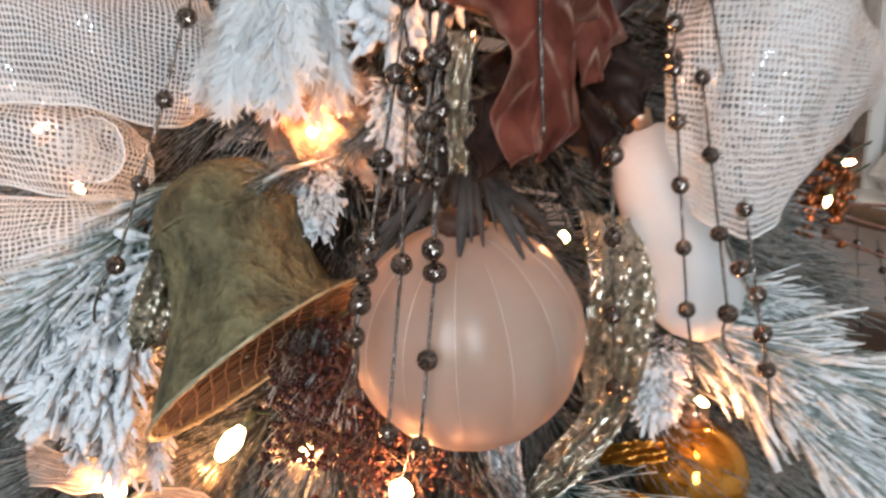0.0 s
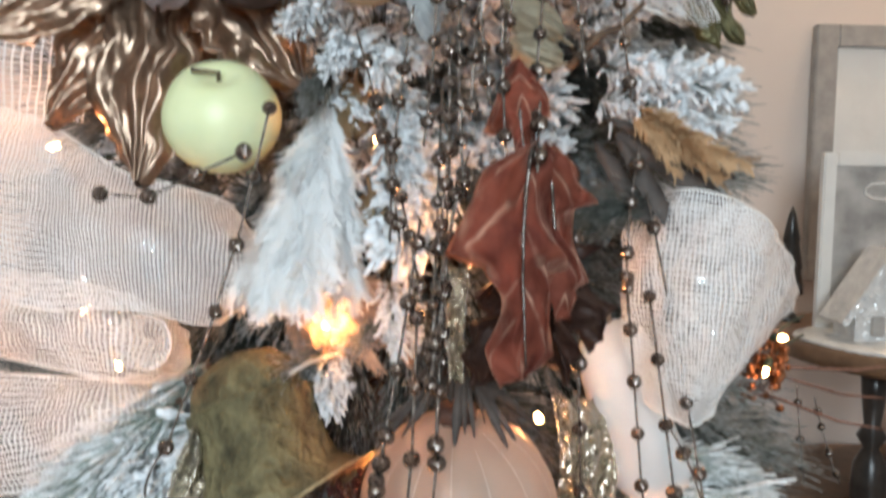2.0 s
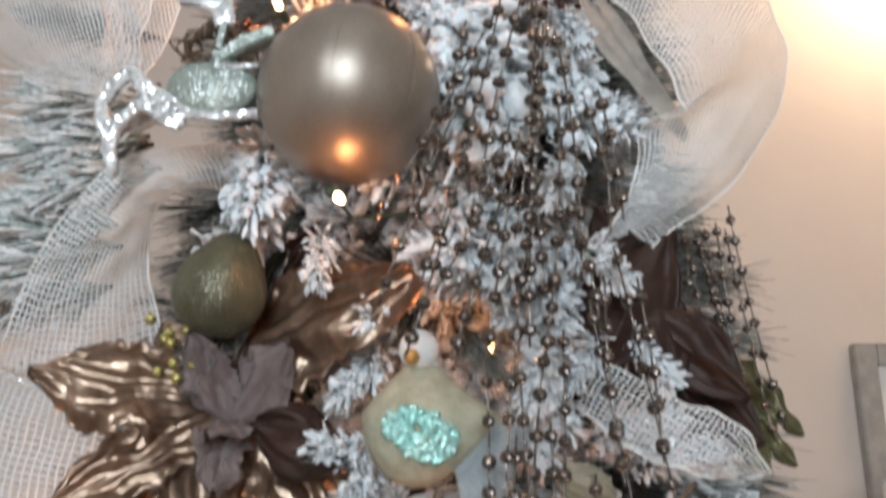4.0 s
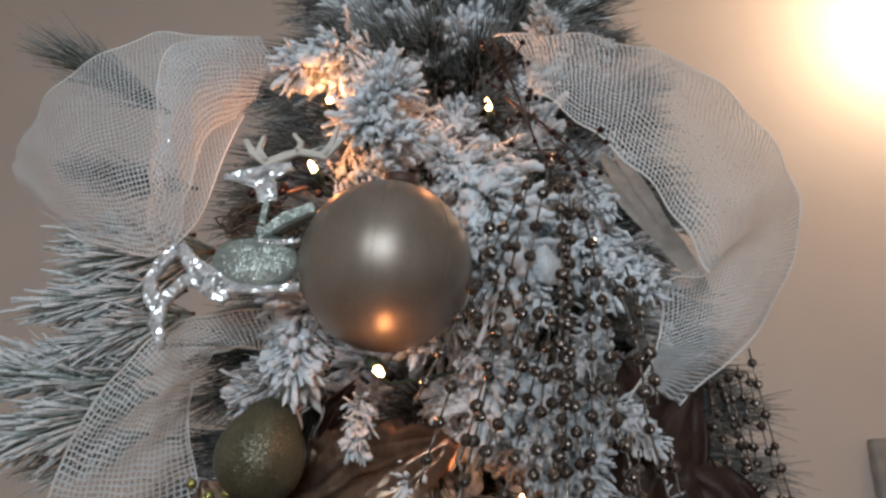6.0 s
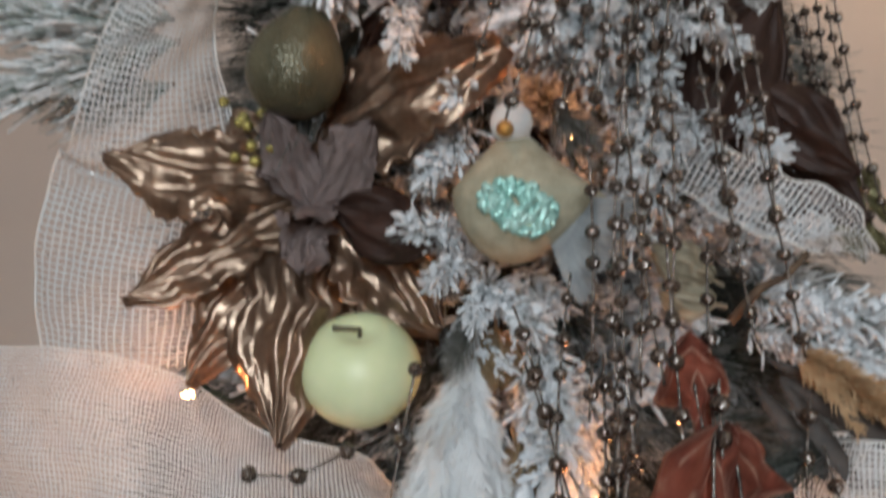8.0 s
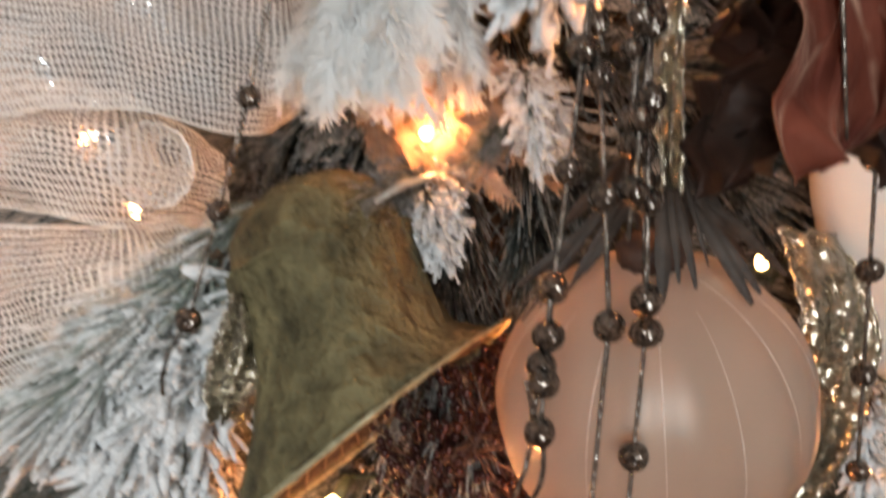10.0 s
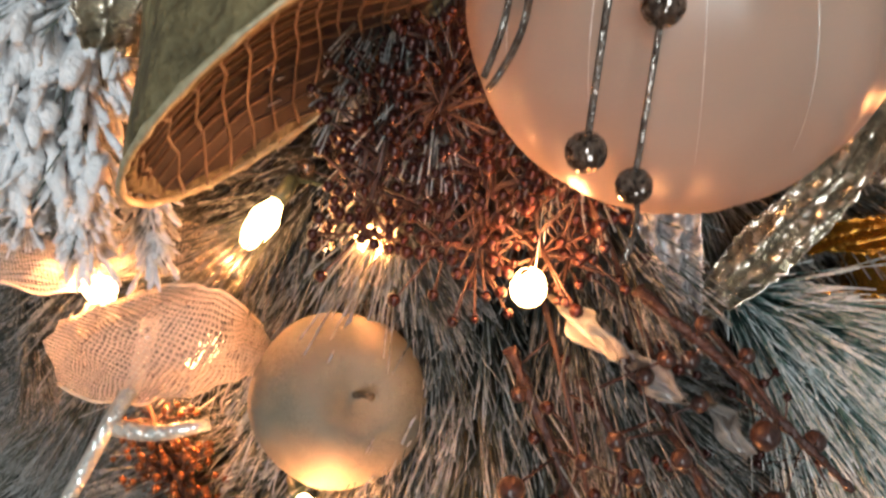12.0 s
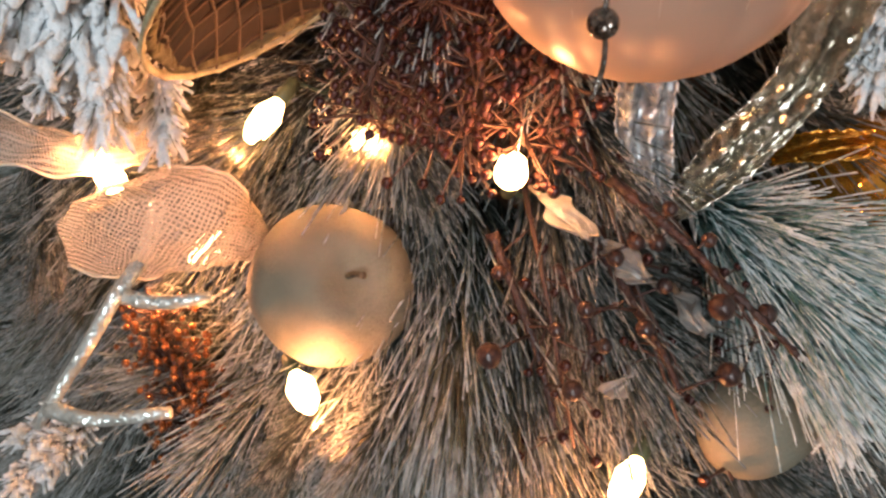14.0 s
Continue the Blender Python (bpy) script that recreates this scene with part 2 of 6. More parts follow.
BURGUNDY = glitter("burgundy_glitter", (0.022, 0.006, 0.006), (0.062, 0.017, 0.014), 1.6, 0.5, 0.3, 0.8, 90)
BURGUNDY_BARK = glitter("burgundy_bark", (0.022, 0.011, 0.010), (0.065, 0.034, 0.031), 1400, 0.3, 0.42, 0.8, 200)
DARK_BERRY = glitter("dark_berry", (0.028, 0.014, 0.013), (0.068, 0.038, 0.034), 5.0, 0.3, 0.3, 0.35, 2.0)
PALE_LEAF = plain("pale_frosted_leaf", (0.30, 0.30, 0.29), (0.56, 0.56, 0.54), 90, 0.6, 0.0, 0.6, 0.002)
COPPER = glitter("copper_glitter", (0.14, 0.05, 0.02), (0.32, 0.13, 0.05), 1.8, 0.6, 0.3, 0.9, 70)
AMBER = plain("amber_glass", (0.52, 0.24, 0.03), (0.80, 0.46, 0.10), 30, 0.12, 0.85, 0.15, 0.001)
PORCELAIN = thin_material("white_wax", (0.60, 0.63, 0.64), (0.72, 0.75, 0.76), 20, 0.4, 0.08)
WIRE = plain("green_wire", (0.02, 0.04, 0.025), (0.05, 0.08, 0.05), 200, 0.5)
BULB = lit("warm_bulb", (1.0, 0.50, 0.20), 40)
WALL = plain("wall_paint", (0.68, 0.59, 0.535), (0.72, 0.63, 0.57), 3, 0.85, 0.0, 0.15, 0.001, 120)
PAINT = plain("white_paint", (0.74, 0.73, 0.70), (0.82, 0.81, 0.78), 12, 0.5, 0.0, 0.1, 0.0005)
GREYWOOD = plain("grey_wood", (0.30, 0.28, 0.26), (0.44, 0.41, 0.38), 25, 0.6, 0.0, 0.3)
BROWNWOOD = plain("brown_wood", (0.10, 0.055, 0.03), (0.22, 0.13, 0.075), 20, 0.45, 0.0, 0.3)
BLACKWOOD = plain("black_wood", (0.012, 0.010, 0.009), (0.04, 0.034, 0.03), 30, 0.3)
PRINT = plain("faded_print", (0.18, 0.17, 0.16), (0.62, 0.60, 0.57), 9, 0.5, 0.0, 0.05)
BOARD = plain("floor_boards", (0.16, 0.10, 0.06), (0.28, 0.18, 0.11), 6, 0.45, 0.0, 0.2)
CEIL = plain("ceiling_paint", (0.76, 0.74, 0.70), (0.80, 0.78, 0.74), 5, 0.9)


# ---- building helpers ----
def mesh_of(name, bm, material, smooth=True):
    me = bpy.data.meshes.new(name)
    bm.normal_update()
    bm.to_mesh(me)
    bm.free()
    if smooth:
        me.shade_smooth()
    for m in (material if isinstance(material, (list, tuple)) else [material]):
        me.materials.append(m)
    return me


def part(name, bm, material, parent=None, label="", smooth=True):
    """A bmesh, or finished mesh data, as one mesh object under a thing or a part."""
    me = bm if isinstance(bm, bpy.types.Mesh) else mesh_of(name, bm, material, smooth)
    ob = new(name, me)
    ob.parent = parent
    if label:
        tagged(ob, label)
    return ob


def empty(name, place, label, category, group="", kind=""):
    ob = new(name)
    ob.empty_display_size = 0.01
    ob.location = place
    return tagged(ob, label, category, group, kind)


def basis(foot, tip, facing=(0, -1, 0)):
    """A pose at foot with y towards tip and z as near to facing as may be; returns it and the length."""
    a, b = Vector(foot), Vector(tip)
    y = (b - a).normalized()
    x = y.cross(Vector(facing)).normalized()
    z = x.cross(y)
    m = Matrix((x, y, z)).transposed().to_4x4()
    m.translation = a
    return m, (b - a).length


def local(parent, m):
    return Matrix.Translation(-parent.location) @ m


def tube(bm, points, radii, sides=6, uv=None, material=0):
    """A tube along points, closed at both ends."""
    points = [Vector(p) for p in points]
    rings = []
    for i, p in enumerate(points):
        d = (points[min(i + 1, len(points) - 1)] - points[max(i - 1, 0)]).normalized()
        side = d.cross(Vector((0.31, 0.17, 0.93)))
        if side.length < 1e-4:
            side = d.cross(Vector((1, 0, 0)))
        side.normalize()
        up = d.cross(side)
        r = radii[i] if isinstance(radii, (list, tuple)) else radii
        rings.append([bm.verts.new(p + r * (math.cos(a) * side + math.sin(a) * up)) for a in [2 * math.pi * k / sides for k in range(sides)]])
    n = len(rings) - 1
    for i in range(n):
        for k in range(sides):
            f = bm.faces.new((rings[i][k], rings[i][(k + 1) % sides], rings[i + 1][(k + 1) % sides], rings[i + 1][k]))
            f.material_index = material
            if uv:
                for loop, v in zip(f.loops, (i / n, i / n, (i + 1) / n, (i + 1) / n)):
                    loop[uv].uv = (k / sides, v)
    for ring in (rings[0], rings[-1]):
        f = bm.faces.new(ring if ring is rings[-1] else list(reversed(ring)))
        f.material_index = material
        if uv:
            for loop in f.loops:
                loop[uv].uv = (0, 0 if ring is rings[0] else 1)


def lathe(bm, profile, sides=48, flute=None, material=0):
    """A turned body round z; profile: (radius, z). flute(angle, radius, z) gives a new radius."""
    rings = []
    for r, z in profile:
        if r < 1e-6:
            rings.append([bm.verts.new((0, 0, z))])
            continue
        ring = []
        for k in range(sides):
            a = 2 * math.pi * k / sides
            rr = flute(a, r, z) if flute else r
            ring.append(bm.verts.new((rr * math.cos(a), rr * math.sin(a), z)))
        rings.append(ring)
    for lo, hi in zip(rings, rings[1:]):
        for k in range(sides):
            if len(lo) == 1 and len(hi) == 1:
                continue
            if len(lo) == 1:
                f = bm.faces.new((lo[0], hi[(k + 1) % sides], hi[k]))
            elif len(hi) == 1:
                f = bm.faces.new((lo[k], lo[(k + 1) % sides], hi[0]))
            else:
                f = bm.faces.new((lo[k], lo[(k + 1) % sides], hi[(k + 1) % sides], hi[k]))
            f.material_index = material


def box(bm, x0, y0, z0, x1, y1, z1, bevel=0.0):
    m = Matrix.LocRotScale(((x0 + x1) / 2, (y0 + y1) / 2, (z0 + z1) / 2), None, (x1 - x0, y1 - y0, z1 - z0))
    made = bmesh.ops.create_cube(bm, size=1, matrix=m)
    if bevel:
        edges = list({e for v in made["verts"] for e in v.link_edges})
        bmesh.ops.bevel(bm, geom=edges, offset=bevel, segments=2, affect="EDGES")


def catmull(points, steps):
    """A smooth run through points."""
    ps = [points[0] * 2 - points[1], *points, points[-1] * 2 - points[-2]]
    out = []
    for i in range(1, len(ps) - 2):
        a, b, c, d = ps[i - 1:i + 3]
        for s in range(steps):
            t = s / steps
            out.append(0.5 * ((2 * b) + (c - a) * t + (2 * a - 5 * b + 4 * c - d) * t * t + (3 * b - a - 3 * c + d) * t ** 3))
    out.append(points[-1].copy())
    return out


def sheet(bm, rows, thickness=0.0, uv=None, size=(1, 1)):
    """A grid of points as a sheet, doubled where it has a thickness."""
    nr, nc = len(rows), len(rows[0])
    grid = [[bm.verts.new(p) for p in row] for row in rows]
    faces = []
    for i in range(nr - 1):
        for j in range(nc - 1):
            f = bm.faces.new((grid[i][j], grid[i][j + 1], grid[i + 1][j + 1], grid[i + 1][j]))
            faces.append(f)
            if uv:
                for loop, (a, b) in zip(f.loops, ((i, j), (i, j + 1), (i + 1, j + 1), (i + 1, j))):
                    loop[uv].uv = (size[0] * a / (nr - 1), size[1] * b / (nc - 1))
    if thickness:
        bmesh.ops.solidify(bm, geom=faces, thickness=thickness)


# ---- the room ----
def structure(name, bm, material, label, smooth=False):
    ob = part(name, bm, material, None, label, smooth)
    return tagged(ob, kind="structure")


bm = bmesh.new()
box(bm, -2.6, -2.7, -0.05, 2.6, 2.75, 0.0)
structure("floor", bm, BOARD, "brown wooden floor of the room")
bm = bmesh.new()
box(bm, -2.6, -2.7, 3.9, 2.6, 2.75, 3.95)
structure("ceiling", bm, CEIL, "plain off-white painted ceiling")
bm = bmesh.new()
box(bm, -2.7, 2.75, -0.05, 2.7, 2.85, 3.95)
structure("wall_north", bm, WALL, "plain warm beige painted wall behind the tree")
bm = bmesh.new()
box(bm, -2.7, -2.7, -0.05, -2.6, 2.75, 3.95)
structure("wall_west", bm, WALL, "plain beige painted wall")
bm = bmesh.new()
box(bm, 2.6, -2.7, -0.05, 2.7, 2.75, 3.95)
structure("wall_east", bm, WALL, "plain beige painted wall")
bm = bmesh.new()
for x0, x1, z0, z1 in ((-2.7, -0.9, -0.05, 3.95), (0.6, 2.7, -0.05, 3.95), (-0.9, 0.6, -0.05, 1.3), (-0.9, 0.6, 2.8, 3.95)):
    box(bm, x0, -2.8, z0, x1, -2.7, z1)
structure("wall_south", bm, WALL, "beige painted wall with a window opening")
win = tagged(new("window_1"), "white-framed window with two panes letting in daylight", "window", kind="structure")
win.location = (-0.15, -2.75, 2.05)
bm = bmesh.new()
for x0, x1, z0, z1 in ((-0.75, -0.68, -0.75, 0.75), (0.68, 0.75, -0.75, 0.75), (-0.68, 0.68, -0.75, -0.68), (-0.68, 0.68, 0.68, 0.75), (-0.03, 0.03, -0.68, 0.68)):
    box(bm, x0, -0.04, z0, x1, 0.04, z1, 0.006)
part("window_frame", bm, PAINT, win, smooth=False)


# ---- the tree ----
rng = random.Random(7)


def needle(bm, uv, foot, direction, length, radius, lumpy, bare=False):
    """One needle: a thin bent tube; flocked ones are thick, lumpy fingers with a blunt end."""
    d = direction.normalized()
    bend = Vector((rng.uniform(-1, 1), rng.uniform(-1, 1), rng.uniform(-1, 1))) * length * (0.22 if lumpy and radius > 0.0016 else 0.12)
    if lumpy:
        n = 6
        pts = [foot + d * length * (i / n) + bend * (i / n) ** 2 + Vector((rng.uniform(-1, 1), rng.uniform(-1, 1), rng.uniform(-1, 1))) * radius * 0.35 for i in range(n + 1)]
        rad = [radius * (0.42 + 0.75 * (i / n)) * rng.uniform(0.5, 1.6) for i in range(n + 1)]
        rad[-1] *= 0.5
        tube(bm, pts, rad, 6, uv)
    else:
        pts = [foot + d * length * t + bend * t * t for t in (0, 0.5, 1)]
        tube(bm, pts, [radius, radius * 0.8, radius * 0.5], 3, uv)
    if bare:
        bm.faces.ensure_lookup_table()
        for f in bm.faces[-8:]:
            for loop in f.loops:
                loop[uv].uv.y *= 0.2


def puff(bm, uv, place, radius):
    """A soft lump of flock caught between the needles."""
    made = bmesh.ops.create_icosphere(bm, subdivisions=2, radius=radius)["verts"]
    squash = Vector((rng.uniform(0.7, 1.3), rng.uniform(0.9, 1.6), rng.uniform(0.7, 1.2)))
    for v in made:
        n = v.co.normalized()
        v.co = v.co * squash * (1 + 0.75 * noise.noise(n * 1.7 + place * 900)) + place
    for f in {f for v in made for f in v.link_faces}:
        for loop in f.loops:
            loop[uv].uv = (0.5, 0.95)


def sprig_meshes(style, seed):
    """Stem and needles of one branch tip, one unit of 0.10 m long along y."""
    global rng
    rng = random.Random(seed)
    length = 0.10
    stem = bmesh.new()
    tube(stem, [(0, 0, 0), (0.002, length * 0.4, 0.002), (0, length * 0.78, -0.001)], [0.0026, 0.002, 0.0012], 6)
    bm = bmesh.new()
    uv = bm.loops.layers.uv.new("UVMap")
    count, reach, radius, spread, lumpy = {
        0: (135, 0.034, 0.0020, 0.95, True),
        1: (340, 0.075, 0.00062, 0.34, False),
        2: (360, 0.075, 0.00055, 0.36, False),
        3: (460, 0.085, 0.00055, 0.30, False),
        4: (230, 0.066, 0.00125, 0.50, True),
    }[style]
    for i in range(count):
        t = (i + rng.random()) / count
        a = rng.uniform(0, 2 * math.pi)
        lean = spread * rng.uniform(0.35, 1.25) * (1.05 - 0.55 * t)
        d = Vector((math.sin(lean) * math.cos(a), math.cos(lean), math.sin(lean) * math.sin(a)))
        foot = Vector((0, length * 0.8 * t, 0))
        needle(bm, uv, foot, d, reach * rng.uniform(0.6, 1.2), radius * rng.uniform(0.6, 1.3), lumpy)
        if lumpy and i % 2:
            a += 0.8
            d = Vector((math.sin(lean) * math.cos(a), math.cos(lean), math.sin(lean) * math.sin(a)))
            needle(bm, uv, foot, d, reach * rng.uniform(0.7, 1.15), 0.0006, False, True)
    if style == 0:
        for i in range(20):
            t, a, lean = rng.uniform(0.15, 1.0), rng.uniform(0, 2 * math.pi), rng.uniform(0.2, 0.8)
            d = Vector((math.sin(lean) * math.cos(a), math.cos(lean), math.sin(lean) * math.sin(a)))
            puff(bm, uv, Vector((0, length * 0.8 * t, 0)) + d * reach * rng.uniform(0.45, 0.95), rng.uniform(0.0028, 0.0062))
    mat = (FLOCKED, FROSTED, GREEN, BLUEGREEN, MINT)[style]
    return mesh_of("stem", stem, BARK), mesh_of("needles", bm, mat)


SPRIGS = {style: [sprig_meshes(style, 100 * style + k) for k in range(n)] for style, n in ((0, 7), (1, 5), (2, 4), (3, 2), (4, 3))}
AXIS = (-0.03, 0.86)
tree = empty("christmas_tree", (AXIS[0], AXIS[1], 0.0), "flocked artificial fir tree with frosted green needles", "christmas tree")
bm = bmesh.new()
tube(bm, [(0, 0, 0.0), (0, 0, 1.2), (0, 0, 2.3)], [0.045, 0.03, 0.01], 12)
part("trunk", bm, BARK, tree, "dark brown trunk pole")


def sprig(foot, tip, style, roll=0.0, scale=None):
    """One branch tip of the tree from foot to tip."""
    m, length = basis(foot, tip)
    stem, needles = SPRIGS[style][int(abs(foot[0] * 7919 + tip[2] * 6007 + tip[0] * 911)) % len(SPRIGS[style])]
    s = scale if scale else max(0.40, min(1.8, length / 0.115))
    ob = new("branch", stem)
    ob.parent = tree
    ob.matrix_basis = local(tree, m @ pose(0, 0, 0, 0, roll, 0) @ Matrix.Scale(s, 4))
    child = new("needles", needles)
    child.parent = ob
    return ob


TIPS = [
    ((-0.125, 0.470, 1.218), (-0.199, 0.420, 1.122), 0),
    ((-0.150, 0.460, 1.189), (-0.163, 0.420, 1.112), 0),
    ((-0.172, 0.480, 1.212), (-0.227, 0.460, 1.161), 4),
    ((-0.142, 0.480, 1.215), (-0.190, 0.440, 1.148), 0),
    ((0.174, 0.520, 1.153), (0.267, 0.460, 1.130), 4),
    ((0.179, 0.520, 1.141), (0.243, 0.460, 1.089), 4),
    ((0.179, 0.530, 1.181), (0.238, 0.520, 1.161), 4),
    ((0.140, 0.500, 1.151), (0.125, 0.470, 1.106), 0),
    ((0.007, 0.500, 1.408), (-0.014, 0.430, 1.309), 0),
    ((-0.018, 0.500, 1.435), (-0.005, 0.450, 1.364), 0),
    ((-0.010, 0.500, 1.294), (-0.037, 0.460, 1.270), 1),
    ((-0.052, 0.500, 1.262), (-0.077, 0.450, 1.255), 1),
    ((-0.063, 0.470, 1.484), (-0.095, 0.420, 1.486), 0),
    ((-0.062, 0.460, 1.472), (-0.079, 0.420, 1.451), 0),
    ((-0.049, 0.470, 1.456), (-0.012, 0.420, 1.423), 0),
    ((-0.056, 0.470, 1.439), (-0.064, 0.430, 1.413), 1),
    ((-0.020, 0.470, 1.408), (0.002, 0.430, 1.352), 0),
    ((0.108, 0.500, 1.476), (0.159, 0.460, 1.483), 0),
    ((0.137, 0.500, 1.440), (0.198, 0.450, 1.426), 0),
    ((0.137, 0.500, 1.425), (0.191, 0.460, 1.399), 0),
    ((0.073, 0.480, 1.492), (0.109, 0.450, 1.502), 0),
    ((-0.025, 0.500, 1.611), (-0.050, 0.450, 1.577), 0),
    ((0.001, 0.500, 1.627), (-0.037, 0.450, 1.608), 0),
    ((0.039, 0.500, 1.589), (0.055, 0.450, 1.550), 0),
    ((0.024, 0.500, 1.604), (-0.020, 0.450, 1.584), 0),
    ((-0.134, 0.470, 1.693), (-0.136, 0.410, 1.611), 0),
    ((-0.112, 0.500, 1.846), (-0.054, 0.420, 1.850), 0),
    ((-0.109, 0.480, 1.815), (-0.046, 0.420, 1.799), 0),
    ((-0.117, 0.520, 1.940), (-0.169, 0.460, 1.865), 0),
    ((-0.076, 0.500, 1.887), (-0.103, 0.430, 1.793), 0),
    ((-0.262, 0.580, 1.743), (-0.363, 0.560, 1.723), 4),
    ((-0.264, 0.580, 1.717), (-0.344, 0.560, 1.684), 4),
    ((-0.297, 0.580, 1.659), (-0.402, 0.560, 1.667), 4),
    ((-0.295, 0.580, 1.641), (-0.398, 0.560, 1.607), 4),
    ((-0.265, 0.600, 1.843), (-0.358, 0.580, 1.853), 1),
    ((-0.306, 0.620, 1.933), (-0.411, 0.600, 1.994), 1),
    ((-0.236, 0.570, 1.769), (-0.335, 0.550, 1.759), 4),
    ((-0.009, 0.500, 1.813), (0.017, 0.420, 1.654), 0),
    ((-0.031, 0.500, 1.818), (0.007, 0.430, 1.733), 0),
    ((0.012, 0.500, 1.768), (-0.014, 0.440, 1.684), 0),
    ((0.046, 0.500, 1.763), (0.084, 0.440, 1.674), 0),
    ((-0.001, 0.500, 1.661), (-0.014, 0.420, 1.582), 0),
    ((0.018, 0.500, 1.643), (0.030, 0.420, 1.575), 0),
    ((0.050, 0.480, 1.598), (0.053, 0.430, 1.542), 0),
    ((-0.091, 0.430, 1.614), (-0.090, 0.400, 1.571), 0),
    ((-0.006, 0.480, 1.565), (0.012, 0.430, 1.529), 1),
    ((0.055, 0.500, 1.920), (0.039, 0.460, 1.935), 0),
    ((-0.125, 0.500, 1.630), (-0.161, 0.460, 1.555), 2),
    ((0.116, 0.500, 1.600), (0.142, 0.480, 1.541), 0),
    ((-0.032, 0.580, 1.038), (-0.058, 0.450, 0.957), 2),
    ((-0.025, 0.580, 1.029), (-0.033, 0.410, 0.975), 1),
    ((-0.010, 0.580, 1.023), (0.002, 0.430, 0.977), 2),
    ((0.004, 0.580, 1.030), (0.046, 0.450, 0.992), 2),
    ((0.081, 0.560, 1.041), (0.116, 0.430, 1.034), 3),
    ((0.081, 0.560, 1.035), (0.114, 0.440, 1.061), 3),
    ((0.085, 0.540, 1.034), (0.109, 0.430, 1.014), 3),
    ((0.018, 0.560, 1.017), (0.071, 0.460, 1.003), 2),
    ((-0.076, 0.500, 0.970), (-0.107, 0.430, 0.950), 2),
    ((-0.047, 0.500, 0.971), (-0.065, 0.400, 0.977), 1),
    ((-0.251, 0.560, 1.062), (-0.240, 0.520, 1.001), 2),
    ((-0.123, 0.640, 1.012), (-0.156, 0.600, 0.992), 2),
    ((-0.219, 0.470, 0.932), (-0.225, 0.440, 0.932), 0),
    ((-0.165, 0.460, 1.141), (-0.156, 0.420, 1.100), 0),
    ((-0.185, 0.460, 1.137), (-0.174, 0.420, 1.107), 0),
    ((0.124, 0.460, 1.011), (0.124, 0.410, 0.984), 0),
    ((-0.086, 0.580, 1.107), (-0.047, 0.500, 1.052), 2),
    ((0.158, 0.460, 1.364), (0.088, 0.425, 1.348), 2),
    ((0.022, 0.470, 1.515), (0.043, 0.430, 1.470), 0),
    ((0.010, 0.470, 1.618), (0.021, 0.430, 1.569), 0),
    ((-0.060, 0.475, 1.255), (-0.048, 0.445, 1.223), 0),
    ((-0.018, 0.470, 1.302), (-0.011, 0.445, 1.258), 0),
    ((-0.148, 0.470, 1.230), (-0.212, 0.430, 1.172), 4),
    ((-0.155, 0.450, 1.200), (-0.195, 0.415, 1.125), 0),
    ((-0.180, 0.455, 1.200), (-0.218, 0.425, 1.150), 0),
]
for i, (foot, tip, style) in enumerate(TIPS):
    sprig(foot, tip, style, 47.0 * i)
    if style in (0, 4) and not (tip[0] < -0.02 and 1.53 < tip[2] < 1.60):
        a, b = Vector(foot), Vector(tip)
        for k in range(2):
            off = Vector((rng.uniform(-0.02, 0.02), rng.uniform(0.005, 0.03), rng.uniform(-0.02, 0.02)))
            sprig(a + off, b + off * 1.3, style, 91.0 * i + 60 * k, min(0.85, max(0.42, (b - a).length / 0.115)) * (0.95 - 0.12 * k))

# flock lying in drifts over the twigs behind the bead strings
drift = random.Random(77)
for k in range(22):
    x, z = drift.uniform(-0.06, 0.10), drift.uniform(1.53, 1.78)
    y = drift.uniform(0.445, 0.475)
    sprig((x, y, z), (x + drift.uniform(-0.03, 0.035), y - 0.035, z - drift.uniform(0.03, 0.06)), 0, drift.uniform(0, 360), drift.uniform(0.42, 0.62))


def reach_at(z):
    """Radius of the tree at a height."""
    return 0.47 - 0.20 * (z - 0.9)


# the body of the tree: boughs set round the trunk, greener and deeper than the tips
fill = random.Random(21)
z = 0.55
while z < 2.18:
    turns = 32
    for k in range(turns):
        ang = math.radians(-90 + (k + fill.random()) / turns * 250 - 125)
        rad = reach_at(z) * fill.uniform(0.75, 0.87)
        tip = Vector((AXIS[0] + rad * math.cos(ang), AXIS[1] + rad * math.sin(ang), z + fill.uniform(-0.03, 0.03)))
        foot = Vector((AXIS[0] + (rad - 0.12) * math.cos(ang), AXIS[1] + (rad - 0.12) * math.sin(ang), z + fill.uniform(0.01, 0.06)))
        sprig(foot, tip, fill.choice((0, 0, 0, 1, 2) if z > 1.35 else (1, 1, 2, 2, 2)), fill.uniform(0, 360), 1.2)
    z += 0.052
bm = bmesh.new()
for k in range(420):
    zz = 0.5 + 1.7 * k / 420
    ang = k * 2.399
    rad = reach_at(zz) * 0.66
    tube(bm, [(0, 0, zz + 0.05), (rad * math.cos(ang), rad * math.sin(ang), zz)], [0.006, 0.003], 5)
tagged(part("bough_core", bm, BARK, tree, "dark inner boughs of the tree"), kind="stuff")


